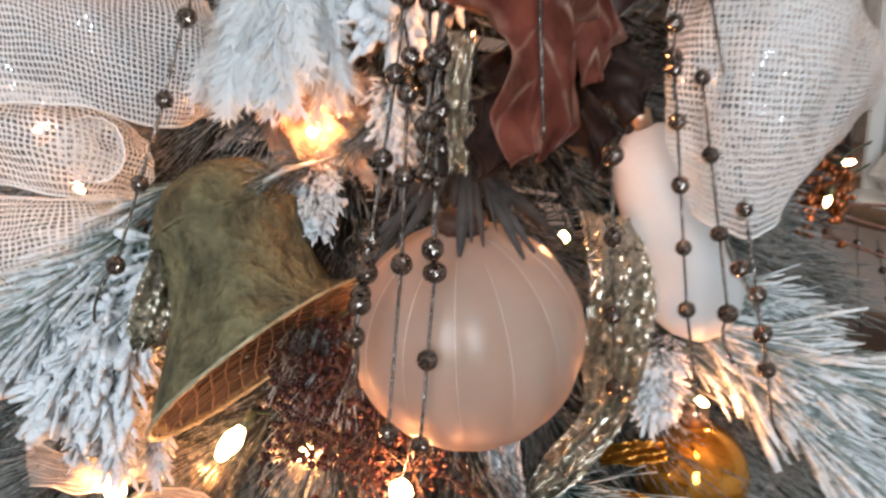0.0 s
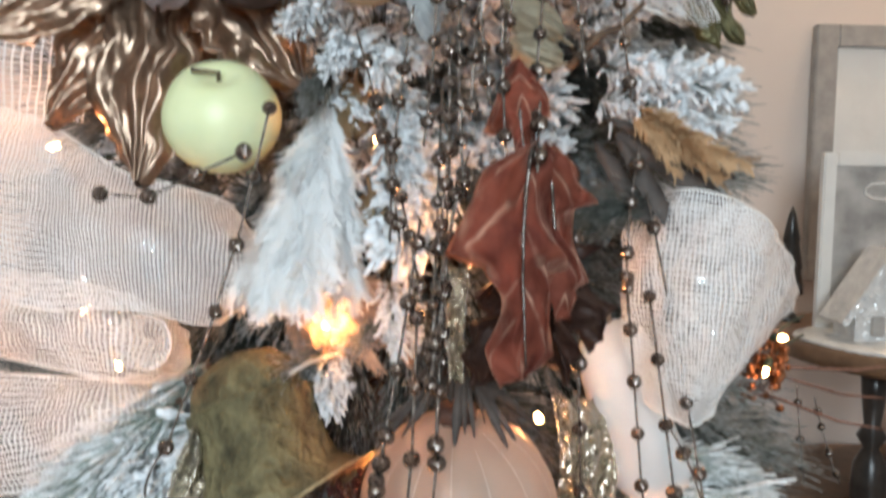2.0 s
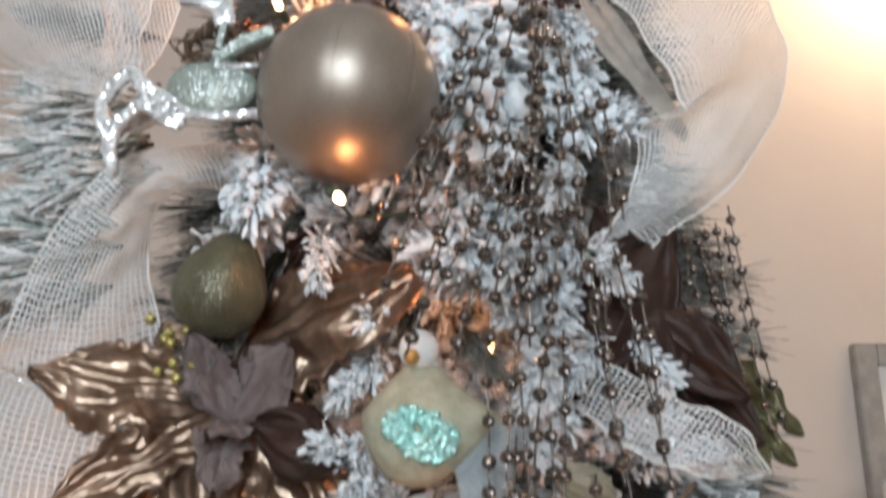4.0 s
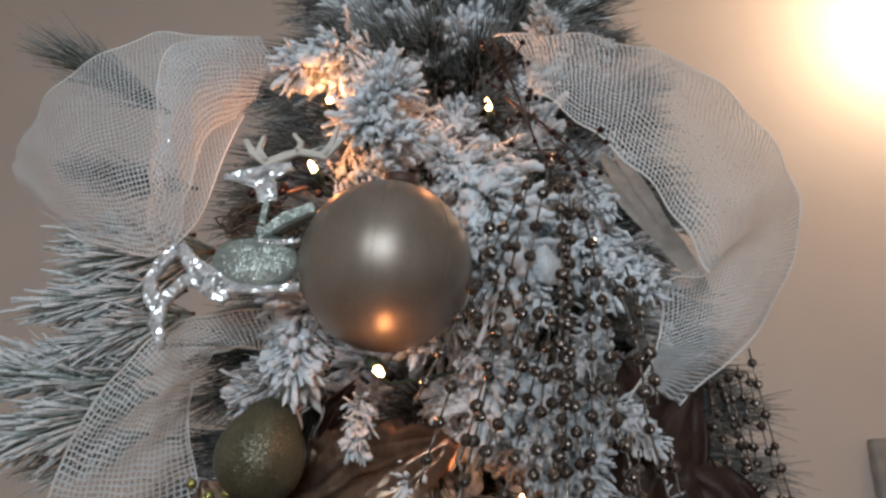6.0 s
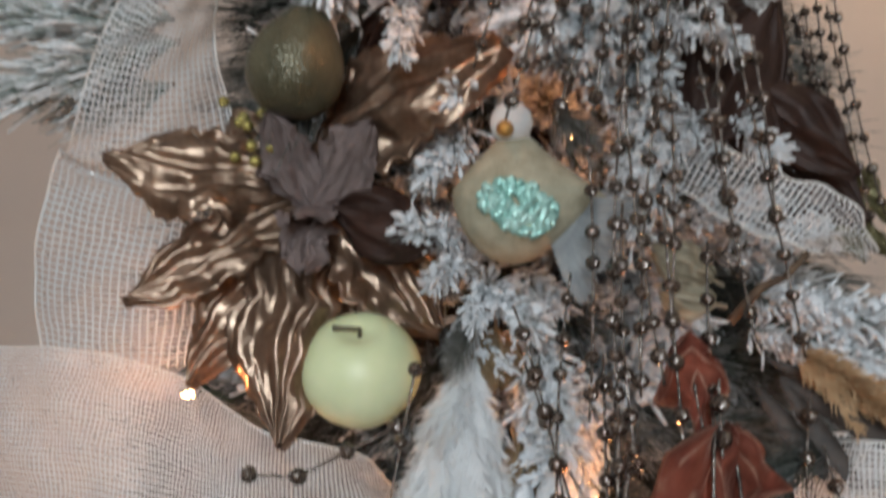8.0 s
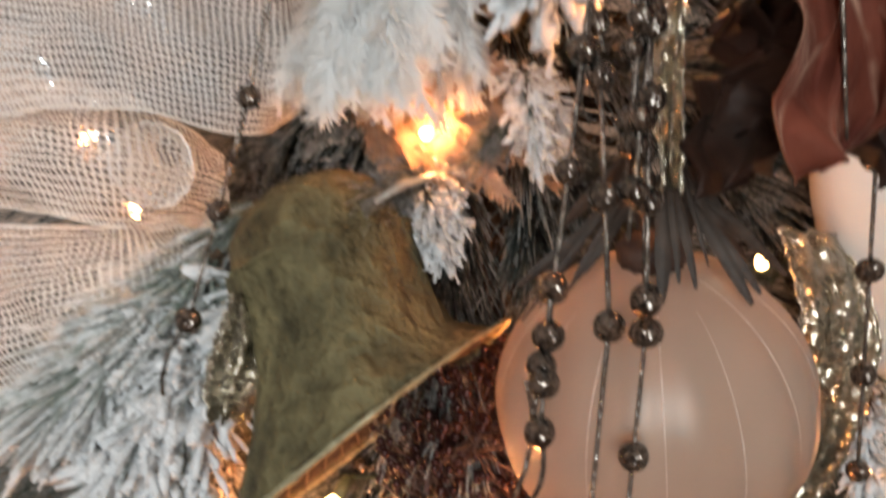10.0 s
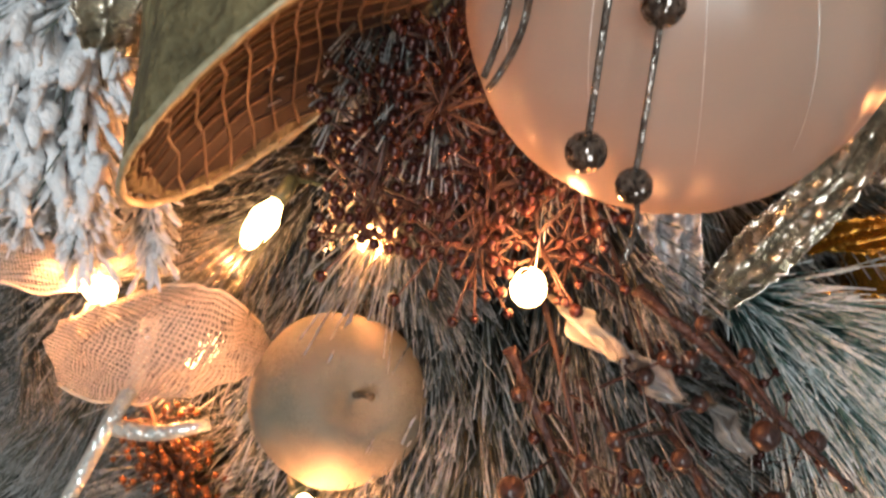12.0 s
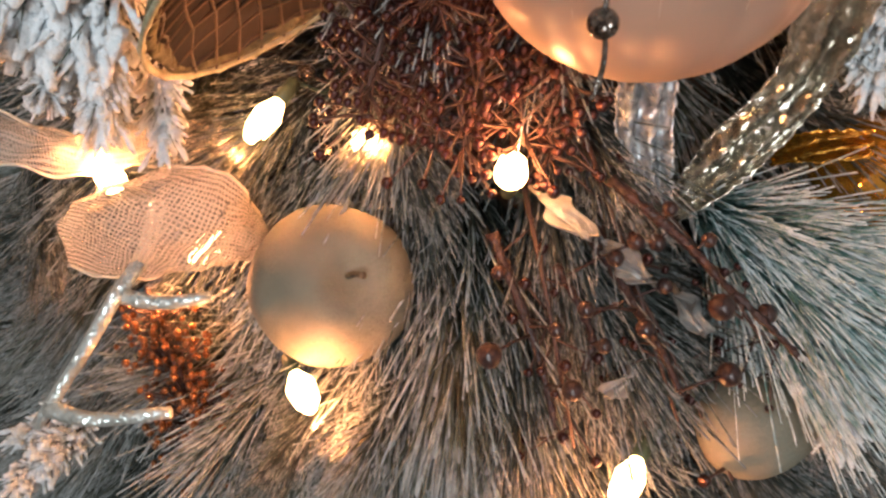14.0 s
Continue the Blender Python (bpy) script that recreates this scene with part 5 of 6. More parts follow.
STRANDS = [
    ((-0.027, 0.420, 1.411), (0.001, 0.370, 1.308), 5),
    ((0.000, 0.370, 1.350), (-0.022, 0.335, 1.207), 5),
    ((0.015, 0.380, 1.395), (0.009, 0.340, 1.234), 7),
    ((0.024, 0.370, 1.384), (0.005, 0.350, 1.274), 4),
    ((0.010, 0.380, 1.417), (0.007, 0.350, 1.274), 6),
    ((0.125, 0.430, 1.391), (0.119, 0.420, 1.296), 4),
    ((0.128, 0.425, 1.366), (0.173, 0.410, 1.140), 5),
    ((0.055, 0.340, 1.407), (0.054, 0.335, 1.374), 2),
    ((0.064, 0.392, 1.563), (0.086, 0.392, 1.425), 7),
    ((0.079, 0.392, 1.594), (0.110, 0.392, 1.413), 9),
    ((0.091, 0.392, 1.576), (0.099, 0.392, 1.475), 5),
    ((0.029, 0.372, 1.587), (0.014, 0.362, 1.447), 7),
    ((0.044, 0.372, 1.575), (0.023, 0.352, 1.398), 9),
    ((0.023, 0.372, 1.569), (0.032, 0.342, 1.404), 8),
    ((0.060, 0.372, 1.470), (0.053, 0.342, 1.373), 5),
    ((-0.005, 0.372, 1.456), (-0.015, 0.362, 1.338), 6),
    ((0.012, 0.362, 1.441), (0.009, 0.342, 1.342), 6),
    ((-0.033, 0.372, 1.441), (-0.010, 0.362, 1.338), 5),
    ((0.019, 0.382, 1.747), (-0.028, 0.362, 1.567), 9),
    ((0.015, 0.382, 1.736), (-0.053, 0.362, 1.597), 7),
    ((0.037, 0.382, 1.743), (0.022, 0.362, 1.591), 10),
    ((0.040, 0.382, 1.743), (0.037, 0.362, 1.558), 12),
    ((0.046, 0.382, 1.727), (0.028, 0.362, 1.533), 11),
    ((0.050, 0.382, 1.723), (0.055, 0.352, 1.576), 8),
    ((0.006, 0.372, 1.701), (-0.050, 0.362, 1.555), 7),
    ((0.068, 0.352, 1.671), (0.072, 0.322, 1.588), 4),
    ((0.061, 0.352, 1.663), (0.066, 0.327, 1.582), 4),
    ((0.021, 0.362, 1.657), (-0.020, 0.352, 1.560), 6),
    ((0.047, 0.342, 1.608), (0.061, 0.342, 1.545), 4),
    ((-0.002, 0.392, 1.737), (-0.023, 0.372, 1.641), 5),
    ((0.167, 0.580, 1.659), (0.165, 0.575, 1.603), 3),
    ((0.176, 0.580, 1.659), (0.188, 0.570, 1.555), 6),
    ((0.185, 0.580, 1.659), (0.203, 0.570, 1.526), 8),
    ((0.194, 0.580, 1.663), (0.204, 0.570, 1.502), 9),
    ((0.201, 0.580, 1.658), (0.216, 0.560, 1.494), 9),
    ((0.205, 0.580, 1.677), (0.225, 0.560, 1.502), 8),
    ((0.179, 0.580, 1.649), (0.195, 0.570, 1.526), 7),
    ((0.170, 0.580, 1.650), (0.178, 0.570, 1.526), 7),
    ((0.387, 0.800, 1.166), (0.400, 0.800, 1.064), 3),
    ((0.406, 0.800, 1.155), (0.437, 0.800, 1.064), 4),
    ((0.018, 0.370, 1.370), (0.004, 0.340, 1.259), 5),
    ((0.036, 0.352, 1.495), (0.042, 0.342, 1.347), 8),
    ((0.026, 0.362, 1.650), (0.006, 0.352, 1.530), 7),
    ((0.006, 0.385, 1.531), (0.001, 0.365, 1.386), 7),
    ((0.048, 0.385, 1.546), (0.040, 0.365, 1.425), 7),
    ((0.072, 0.385, 1.573), (0.074, 0.370, 1.464), 6),
    ((0.021, 0.375, 1.490), (0.022, 0.355, 1.361), 7),
    ((0.035, 0.385, 1.760), (0.001, 0.360, 1.597), 8),
    ((0.044, 0.385, 1.744), (0.023, 0.360, 1.560), 10),
    ((0.050, 0.380, 1.684), (0.035, 0.355, 1.524), 9),
    ((0.002, 0.380, 1.675), (-0.035, 0.355, 1.528), 8),
    ((0.019, 0.375, 1.627), (-0.012, 0.355, 1.525), 6),
    ((-0.086, 0.425, 1.408), (-0.100, 0.405, 1.332), -3),
    ((-0.100, 0.402, 1.332), (-0.109, 0.395, 1.297), 0),
    ((-0.109, 0.395, 1.297), (-0.134, 0.389, 1.224), -3),
    ((-0.134, 0.389, 1.224), (-0.145, 0.388, 1.198), 0),
    ((-0.166, 0.385, 1.359), (-0.141, 0.385, 1.358), -2),
    ((-0.141, 0.385, 1.358), (-0.092, 0.385, 1.382), -3),
    ((-0.002, 0.329, 1.239), (-0.008, 0.328, 1.172), -2),
    ((-0.001, 0.360, 1.301), (-0.002, 0.329, 1.239), -3),
    ((0.010, 0.345, 1.232), (0.004, 0.343, 1.160), -3),
    ((0.011, 0.360, 1.280), (0.010, 0.345, 1.232), -2),
    ((0.004, 0.343, 1.160), (0.003, 0.345, 1.141), 0),
    ((-0.015, 0.350, 1.243), (-0.020, 0.327, 1.211), -4),
    ((-0.020, 0.327, 1.211), (-0.026, 0.335, 1.182), 0),
    ((-0.023, 0.343, 1.219), (-0.027, 0.345, 1.182), 0),
    ((0.085, 0.385, 1.274), (0.093, 0.400, 1.163), -4),
    ((0.082, 0.390, 1.340), (0.085, 0.385, 1.274), -3),
    ((0.120, 0.430, 1.315), (0.129, 0.415, 1.197), -5),
    ((0.129, 0.415, 1.197), (0.138, 0.415, 1.141), 0),
    ((0.131, 0.420, 1.306), (0.140, 0.388, 1.203), -4),
    ((0.140, 0.388, 1.203), (0.145, 0.390, 1.179), 0),
    ((0.140, 0.400, 1.235), (0.165, 0.400, 1.170), 2),
]
for i, (a, b, count) in enumerate(STRANDS):
    garland(a, b, count, i)


# ---- foil ribbons, berries, other ornaments ----
def foil_strip(sections, label, material=FOIL):
    """A crinkled strip through pairs of edge points, with wired edges."""
    a = catmull([Vector(s[0]) for s in sections], 16)
    b = catmull([Vector(s[1]) for s in sections], 16)
    ob = empty("foil_ribbon", a[0], label, "foil ribbon", "foil ribbons")
    fr2 = random.Random(len(a) + int(abs(a[0].x) * 1000))
    rows = []
    for i, (p, q) in enumerate(zip(a, b)):
        rows.append([p.lerp(q, j / 16) - ob.location + Vector((fr2.uniform(-1, 1), fr2.uniform(-2, 2), fr2.uniform(-1, 1))) * 0.0007 + Vector((0, 0.004 * math.sin(j * 0.9 + i * 0.12), 0)) for j in range(17)])
    bm = bmesh.new()
    sheet(bm, rows, 0.0005)
    part("strip", bm, material, ob)
    for j in (0, 16):
        bm = bmesh.new()
        tube(bm, [row[j] for row in rows], 0.0006, 5)
        part("wired_edge", bm, material, ob)
    return ob


foil_strip([((0.085, 0.47, 1.235), (0.118, 0.49, 1.228)), ((0.088, 0.445, 1.205), (0.126, 0.47, 1.195)), ((0.086, 0.455, 1.165), (0.124, 0.47, 1.160)), ((0.090, 0.475, 1.120), (0.120, 0.48, 1.119)), ((0.072, 0.485, 1.086), (0.097, 0.485, 1.080)), ((0.056, 0.488, 1.052), (0.064, 0.488, 1.051))], "crinkled champagne foil ribbon hanging behind the ball")
foil_strip([((0.033, 0.482, 1.128), (0.056, 0.482, 1.128)), ((0.033, 0.482, 1.096), (0.055, 0.482, 1.097)), ((0.041, 0.482, 1.075), (0.058, 0.482, 1.074)), ((0.053, 0.482, 1.052), (0.061, 0.482, 1.052))], "crinkled silver foil ribbon tail below the ball", SILVER)
foil_strip([((0.016, 0.37, 1.325), (0.026, 0.375, 1.325)), ((0.014, 0.362, 1.30), (0.023, 0.37, 1.298)), ((0.016, 0.36, 1.27), (0.022, 0.365, 1.268))], "short silver foil strip among the beads", FOIL)

foil_strip([((-0.130, 0.425, 1.223), (-0.126, 0.430, 1.222)), ((-0.137, 0.420, 1.207), (-0.119, 0.425, 1.204)), ((-0.141, 0.420, 1.191), (-0.120, 0.425, 1.188)), ((-0.140, 0.420, 1.174), (-0.131, 0.430, 1.169))], "crinkled gold foil strip beside the bell", FOIL)
foil_strip([((0.105, 0.510, 1.077), (0.109, 0.510, 1.069)), ((0.118, 0.500, 1.087), (0.123, 0.500, 1.076)), ((0.144, 0.500, 1.091), (0.147, 0.500, 1.080))], "copper foil strip in the lower branches", AMBER)
foil_strip([((0.102, 0.490, 1.060), (0.103, 0.490, 1.057)), ((0.123, 0.485, 1.062), (0.124, 0.485, 1.055)), ((0.147, 0.480, 1.061), (0.149, 0.480, 1.057))], "copper foil strip in the lower branches", AMBER)

amber = empty("ball_ornament", (0.172, 0.535, 1.052), "shiny amber-gold glass ball low in the branches", "ball ornament")
bm = bmesh.new()
lathe(bm, [(0 if i in (0, 36) else a, b) for i, (a, b) in enumerate(sphere_profile(0.036))], 64, lambda a, r, zz: r * (1 + 0.01 * math.cos(14 * a)))
part("globe", bm, AMBER, amber)
bm = bmesh.new()
lathe(bm, [(0, 0.035), (0.008, 0.035), (0.0085, 0.045), (0.004, 0.048), (0, 0.049)], 16)
part("cap", bm, BRONZE, amber)

# white hanging finial
finial = empty("finial_ornament", (0.143, 0.500, 1.220), "smooth white wax finial with a rounded foot", "finial ornament")
finial.rotation_euler = (0, radians(-20), 0)
bm = bmesh.new()
lathe(bm, [(0, 0.062), (0.012, 0.060), (0.022, 0.050), (0.027, 0.03), (0.027, 0.0), (0.024, -0.02), (0.025, -0.032), (0.026, -0.045), (0.020, -0.058), (0.010, -0.066), (0, -0.068)], 40, lambda a, r, zz: r * (1 + 0.05 * math.sin(3 * a + 60 * zz) + 0.03 * math.sin(5 * a - 90 * zz)))
part("body", bm, PORCELAIN, finial)
bm = bmesh.new()
lathe(bm, [(0, 0.060), (0.006, 0.060), (0.0065, 0.070), (0.003, 0.073), (0, 0.074)], 16)
part("cap", bm, BRONZE, finial)


def berry_sprig(foot, tip, count, i, material, size, label):
    g = random.Random(800 + i)
    a, b = Vector(foot), Vector(tip)
    ob = empty("berry_sprig", a, label, "berry sprig", "berry sprigs")
    stems = bmesh.new()
    tube(stems, [(0, 0, 0), (b - a) * 0.5 + Vector((0, 0, 0.004)), b - a], [0.0014, 0.0011, 0.0007], 5)
    spots = []
    for k in range(count):
        t = g.uniform(0.15, 1.0)
        p = (b - a) * t
        q = p + Vector((g.uniform(-1, 1), g.uniform(-1, 0.6), g.uniform(-1, 1))) * 0.020
        tube(stems, [p, q], 0.0005, 4)
        spots.append(q)
    tagged(part("stem", stems, UMBER, ob), kind="stuff")
    for q in spots:
        s = size * g.uniform(0.7, 1.2)
        part("berry", small_ball("berry_" + material.name, material), None, ob).matrix_basis = Matrix.Translation(q) @ Matrix.Scale(s, 4)
    return ob


for i, (foot, tip, count, mat, size) in enumerate((
        ((-0.02, 0.50, 1.19), (-0.055, 0.47, 1.10), 80, BURGUNDY, 0.0021), ((-0.01, 0.50, 1.18), (-0.03, 0.45, 1.09), 80, BURGUNDY, 0.0021),
        ((0.00, 0.51, 1.17), (0.005, 0.46, 1.085), 80, BURGUNDY, 0.0021), ((-0.04, 0.52, 1.17), (-0.075, 0.47, 1.11), 46, BURGUNDY, 0.0021),
        ((0.02, 0.49, 1.09), (0.062, 0.425, 0.985), 14, BURGUNDY, 0.0023), ((0.04, 0.49, 1.075), (0.112, 0.42, 0.998), 14, BURGUNDY, 0.0023),
        ((-0.01, 0.49, 1.09), (0.018, 0.41, 0.985), 18, BURGUNDY, 0.0023), ((-0.07, 0.56, 1.12), (-0.11, 0.53, 1.05), 9, BEAD, 0.0052),
        ((0.03, 0.48, 1.05), (0.085, 0.42, 0.965), 10, BURGUNDY, 0.0023), ((0.0, 0.43, 1.88), (0.03, 0.42, 1.78), 24, BURGUNDY, 0.0023),
        ((0.01, 0.45, 1.84), (0.06, 0.42, 1.77), 20, BURGUNDY, 0.0023), ((-0.14, 0.47, 1.78), (-0.17, 0.44, 1.75), 14, BURGUNDY, 0.003))):
    berry_sprig(foot, tip, count, i, mat, size, "glittered burgundy berry spray on thin stems" if mat is BURGUNDY else "dark glass berries on thin wire stems")

for i in range(7):
    a = 0.9 * i
    berry_sprig((-0.030 + 0.022 * math.cos(a), 0.505, 1.175), (-0.032 + 0.040 * math.cos(a), 0.455 + 0.01 * math.sin(a * 3), 1.118 + 0.030 * math.sin(a)), 95, 40 + i, BURGUNDY, 0.0022, "dense burgundy glitter berry spray between bell and ball")

# glittered burgundy twigs lying over the lower fronds, each with a few large berries
def glitter_branch(run, berries, i):
    """A knobbly glittered twig with berries on short stalks."""
    g = random.Random(900 + i)
    ob = empty("berry_branch", run[0], "knobbly burgundy glitter twig with large dark berries", "berry branch", "berry branches")
    pts = catmull([Vector(p) - ob.location for p in run], 7)
    bm = bmesh.new()
    tube(bm, pts, [(0.0022 - 0.0009 * k / len(pts)) * g.uniform(0.7, 1.45) for k in range(len(pts))], 7)
    part("twig", bm, BURGUNDY_BARK, ob)
    for place, r in berries:
        q = Vector(place) - ob.location
        near = min(pts, key=lambda p: (p - q).length)
        bm = bmesh.new()
        tube(bm, [near, near.lerp(q, 0.5) + Vector((0, -0.002, 0.002)), q], [0.0008, 0.0006, 0.0006], 5)
        part("stalk", bm, BURGUNDY_BARK, ob)
        part("berry", small_ball("dark_berry", DARK_BERRY), None, ob).matrix_basis = Matrix.Translation(q) @ Matrix.Scale(r, 4)
    return ob


for i, (run, berries) in enumerate((
        (((0.029, 0.455, 1.080), (0.040, 0.443, 1.074), (0.056, 0.431, 1.064), (0.067, 0.419, 1.055), (0.079, 0.407, 1.047), (0.089, 0.395, 1.040)), (((0.065, 0.410, 1.050), 0.0050), ((0.045, 0.435, 1.063), 0.0034), ((0.081, 0.410, 1.048), 0.0038), ((0.048, 0.435, 1.077), 0.0030), ((0.064, 0.435, 1.065), 0.0030))),
        (((0.024, 0.455, 1.054), (0.033, 0.443, 1.045), (0.040, 0.431, 1.036), (0.047, 0.419, 1.028), (0.054, 0.407, 1.016)), (((0.072, 0.410, 1.022), 0.0046), ((0.039, 0.410, 1.040), 0.0036), ((0.017, 0.410, 1.047), 0.0032), ((0.030, 0.435, 1.056), 0.0034))),
        (((-0.017, 0.452, 1.057), (-0.008, 0.444, 1.038), (-0.001, 0.436, 1.024), (0.007, 0.428, 1.002), (0.012, 0.420, 0.983)), (((-0.017, 0.410, 1.026), 0.0050), ((0.015, 0.410, 1.012), 0.0042), ((-0.014, 0.435, 1.048), 0.0030), ((0.007, 0.410, 1.038), 0.0030))),
        (((0.009, 0.450, 1.045), (0.020, 0.444, 1.029), (0.025, 0.438, 1.018), (0.022, 0.432, 1.007)), (((0.037, 0.435, 1.063), 0.0034), ((0.050, 0.435, 1.045), 0.0032), ((0.025, 0.410, 1.032), 0.0030))))):
    glitter_branch(run, berries, i)
for i, (foot, tip, w) in enumerate((((0.026, 0.455, 1.052), (0.040, 0.425, 1.051), 0.016), ((0.061, 0.455, 1.030), (0.064, 0.425, 1.030), 0.013), ((0.002, 0.455, 1.072), (0.018, 0.425, 1.068), 0.012), ((0.050, 0.455, 0.996), (0.032, 0.425, 0.998), 0.016), ((-0.017, 0.455, 0.971), (-0.028, 0.425, 0.968), 0.020))):
    loose_leaf("frosted_leaf", foot, tip, w, PALE_LEAF, 3, 0.0016, 0, 190 + i, "pale frosted grey leaf lying on the lower fronds", "frosted leaves")

snag = empty("frosted_twig", (-0.074, 0.425, 1.257), "short white frosted twig above the bell", "twig")
bm = bmesh.new()
far = Vector((-0.041, 0.455, 1.267)) - snag.location
tube(bm, [(0, 0, 0), far * 0.3 + Vector((0, 0, 0.002)), far * 0.7, far], [0.0010, 0.0015, 0.0008, 0.0005], 7)
part("stem", bm, TWIG, snag)

# copper glitter mass and silver twig low down
berry_sprig((-0.19, 0.52, 0.99), (-0.15, 0.47, 0.925), 300, 60, COPPER, 0.0018, "copper glitter berry cluster low in the tree")
twig = empty("glitter_twig", (-0.21, 0.44, 1.03), "silver glitter forked twig leaning out of the tree", "glitter twig")
for run in (((-0.158, 0.470, 1.057), (-0.159, 0.450, 1.043), (-0.165, 0.435, 1.033), (-0.177, 0.420, 1.012), (-0.195, 0.410, 0.985)), ((-0.165, 0.436, 1.031), (-0.148, 0.435, 1.029), (-0.129, 0.440, 1.030)), ((-0.190, 0.412, 0.992), (-0.168, 0.405, 0.993), (-0.138, 0.405, 0.998))):
    bm = bmesh.new()
    pts = catmull([Vector(p) - twig.location for p in run], 4)
    tube(bm, pts, [0.0036 - 0.0012 * i / len(pts) for i in range(len(pts))], 8)
    part("twig_arm", bm, TWIG, twig)


# ---- fairy lights ----
def fairy_light(place, watts, aim, i):
    """A small clear bulb in a green socket; it glows."""
    ob = empty("fairy_light", place, "small warm-white fairy light bulb, lit", "fairy light", "fairy lights")
    m = Vector(aim).to_track_quat("Z", "Y").to_matrix().to_4x4()
    bm = bmesh.new()
    k = 2.3 if place[2] < 1.10 else 0.9
    lathe(bm, [(0, 0.011 * k), (0.0012 * k, 0.0105 * k), (0.0024 * k, 0.008 * k), (0.0028 * k, 0.004 * k), (0.0026, 0.0), (0, -0.0005)], 16)
    part("bulb", bm, BULB, ob).matrix_basis = m
    bm = bmesh.new()
    lathe(bm, [(0, -0.012), (0.0032, -0.012), (0.0036, -0.004), (0.0034, 0.0008), (0, 0.0009)], 14)
    part("socket", bm, WIRE, ob).matrix_basis = m
    bm = bmesh.new()
    back = m @ Vector((0, 0, -0.012))
    tube(bm, [back, back + Vector((0.01, 0.02, -0.01)), back + Vector((0.03, 0.05, 0.0)), back + Vector((0.06, 0.07, 0.01))], 0.0011, 6)
    part("wire", bm, WIRE, ob)
    point_lamp("fairy_glow", Vector(place) + m.to_3x3() @ Vector((0, 0, 0.013 * k + 0.003)), watts * (3.9 if place[2] < 1.1 else 2.8 if place[2] < 1.2 else 2.2), WARM, 0.004)


LIGHTS = [
    ((-0.011, 0.452, 1.079), 0.10), ((-0.099, 0.448, 0.989), 0.14), ((-0.114, 0.515, 1.091), 0.10), ((-0.080, 0.530, 1.068), 0.14),
    ((-0.190, 0.505, 1.051), 0.12), ((0.047, 0.425, 0.970), 0.14), ((-0.131, 0.50, 1.872), 0.10), ((-0.001, 0.49, 1.853), 0.10),
    ((-0.134, 0.47, 1.794), 0.10), ((-0.076, 0.382, 1.622), 0.03), ((-0.247, 0.53, 1.388), 0.09), ((-0.204, 0.52, 1.238), 0.09),
    ((0.162, 0.50, 1.117), 0.06), ((0.049, 0.440, 1.334), 0.10), ((-0.060, 0.482, 1.276), 0.075), ((-0.010, 0.466, 1.172), 0.14),
    ((-0.235, 0.55, 1.275), 0.07), ((-0.150, 0.515, 1.165), 0.16), ((0.076, 0.462, 1.222), 0.02), ((-0.030, 0.52, 1.395), 0.06),
    ((0.145, 0.55, 1.065), 0.06), ((-0.155, 0.545, 1.010), 0.12), ((0.012, 0.53, 1.555), 0.06), ((0.312, 0.670, 1.239), 0.008), ((0.302, 0.670, 1.212), 0.008),
]
for i, (place, watts) in enumerate(LIGHTS):
    fairy_light(place, watts, (0.4 * math.sin(i * 2.3), -0.6, 0.5 * math.cos(i * 1.7)), i)


# ---- table corner behind the tree ----
stand = empty("round_table", (1.40, 2.15, 0.0), "round brown table with black turned legs", "table")
bm = bmesh.new()
lathe(bm, [(0, 0.935), (0.45, 0.935), (0.47, 0.945), (0.475, 0.965), (0.465, 0.985), (0, 0.985)], 72)
part("tabletop", bm, BROWNWOOD, stand)
leg = bmesh.new()
lathe(leg, [(0, 0), (0.022, 0), (0.03, 0.05), (0.02, 0.12), (0.026, 0.3), (0.034, 0.42), (0.022, 0.50), (0.040, 0.56), (0.046, 0.62), (0.040, 0.68), (0.020, 0.72), (0.036, 0.75), (0.020, 0.78), (0.03, 0.86), (0.034, 0.936), (0, 0.936)], 28)
leg = mesh_of("leg", leg, BLACKWOOD)
for ang in (201, 321, 81):
    part("leg", leg, None, stand).matrix_basis = Matrix.Translation((0.28 * math.cos(radians(ang)), 0.28 * math.sin(radians(ang)), 0))
pict = empty("picture_frame", (1.275, 2.22, 0.985), "white wooden picture frame with a faded print, standing on the table", "picture frame")
bm = bmesh.new()
for x0, x1, z0, z1 in ((-0.22, -0.185, 0, 0.48), (0.185, 0.22, 0, 0.48), (-0.185, 0.185, 0, 0.035), (-0.185, 0.185, 0.445, 0.48)):
    box(bm, x0, -0.014, z0, x1, 0.014, z1, 0.004)
part("frame", bm, PAINT, pict, smooth=False)
bm = bmesh.new()
box(bm, -0.186, 0.0, 0.034, 0.186, 0.008, 0.446)
part("print", bm, PRINT, pict, "faded grey print", False)
bm = bmesh.new()
for k, (cx, cz) in enumerate(((-0.06, 0.38), (0.0, 0.36), (0.06, 0.39))):
    tube(bm, [(cx + 0.045 * math.cos(a * 0.7), -0.003, cz + 0.022 * math.sin(a * 0.7)) for a in range(9)], 0.004, 5)
part("scroll", bm, PAINT, pict, "pale painted scroll")
house = empty("glitter_house", (1.155, 2.05, 0.985), "white glittered toy house with a steep gable on the table", "ornament house")
WHITEGLITTER = glitter("white_glitter", (0.62, 0.63, 0.63), (0.84, 0.84, 0.82), 260, 0.25, 0.3, 0.7, 30)
bm = bmesh.new()
gable = [(-0.10, 0), (0.10, 0), (0.10, 0.07), (0, 0.225), (-0.10, 0.07)]
front = [bm.verts.new((x, -0.05, zz)) for x, zz in gable]
rear = [bm.verts.new((x, 0.06, zz)) for x, zz in gable]
bm.faces.new(front)
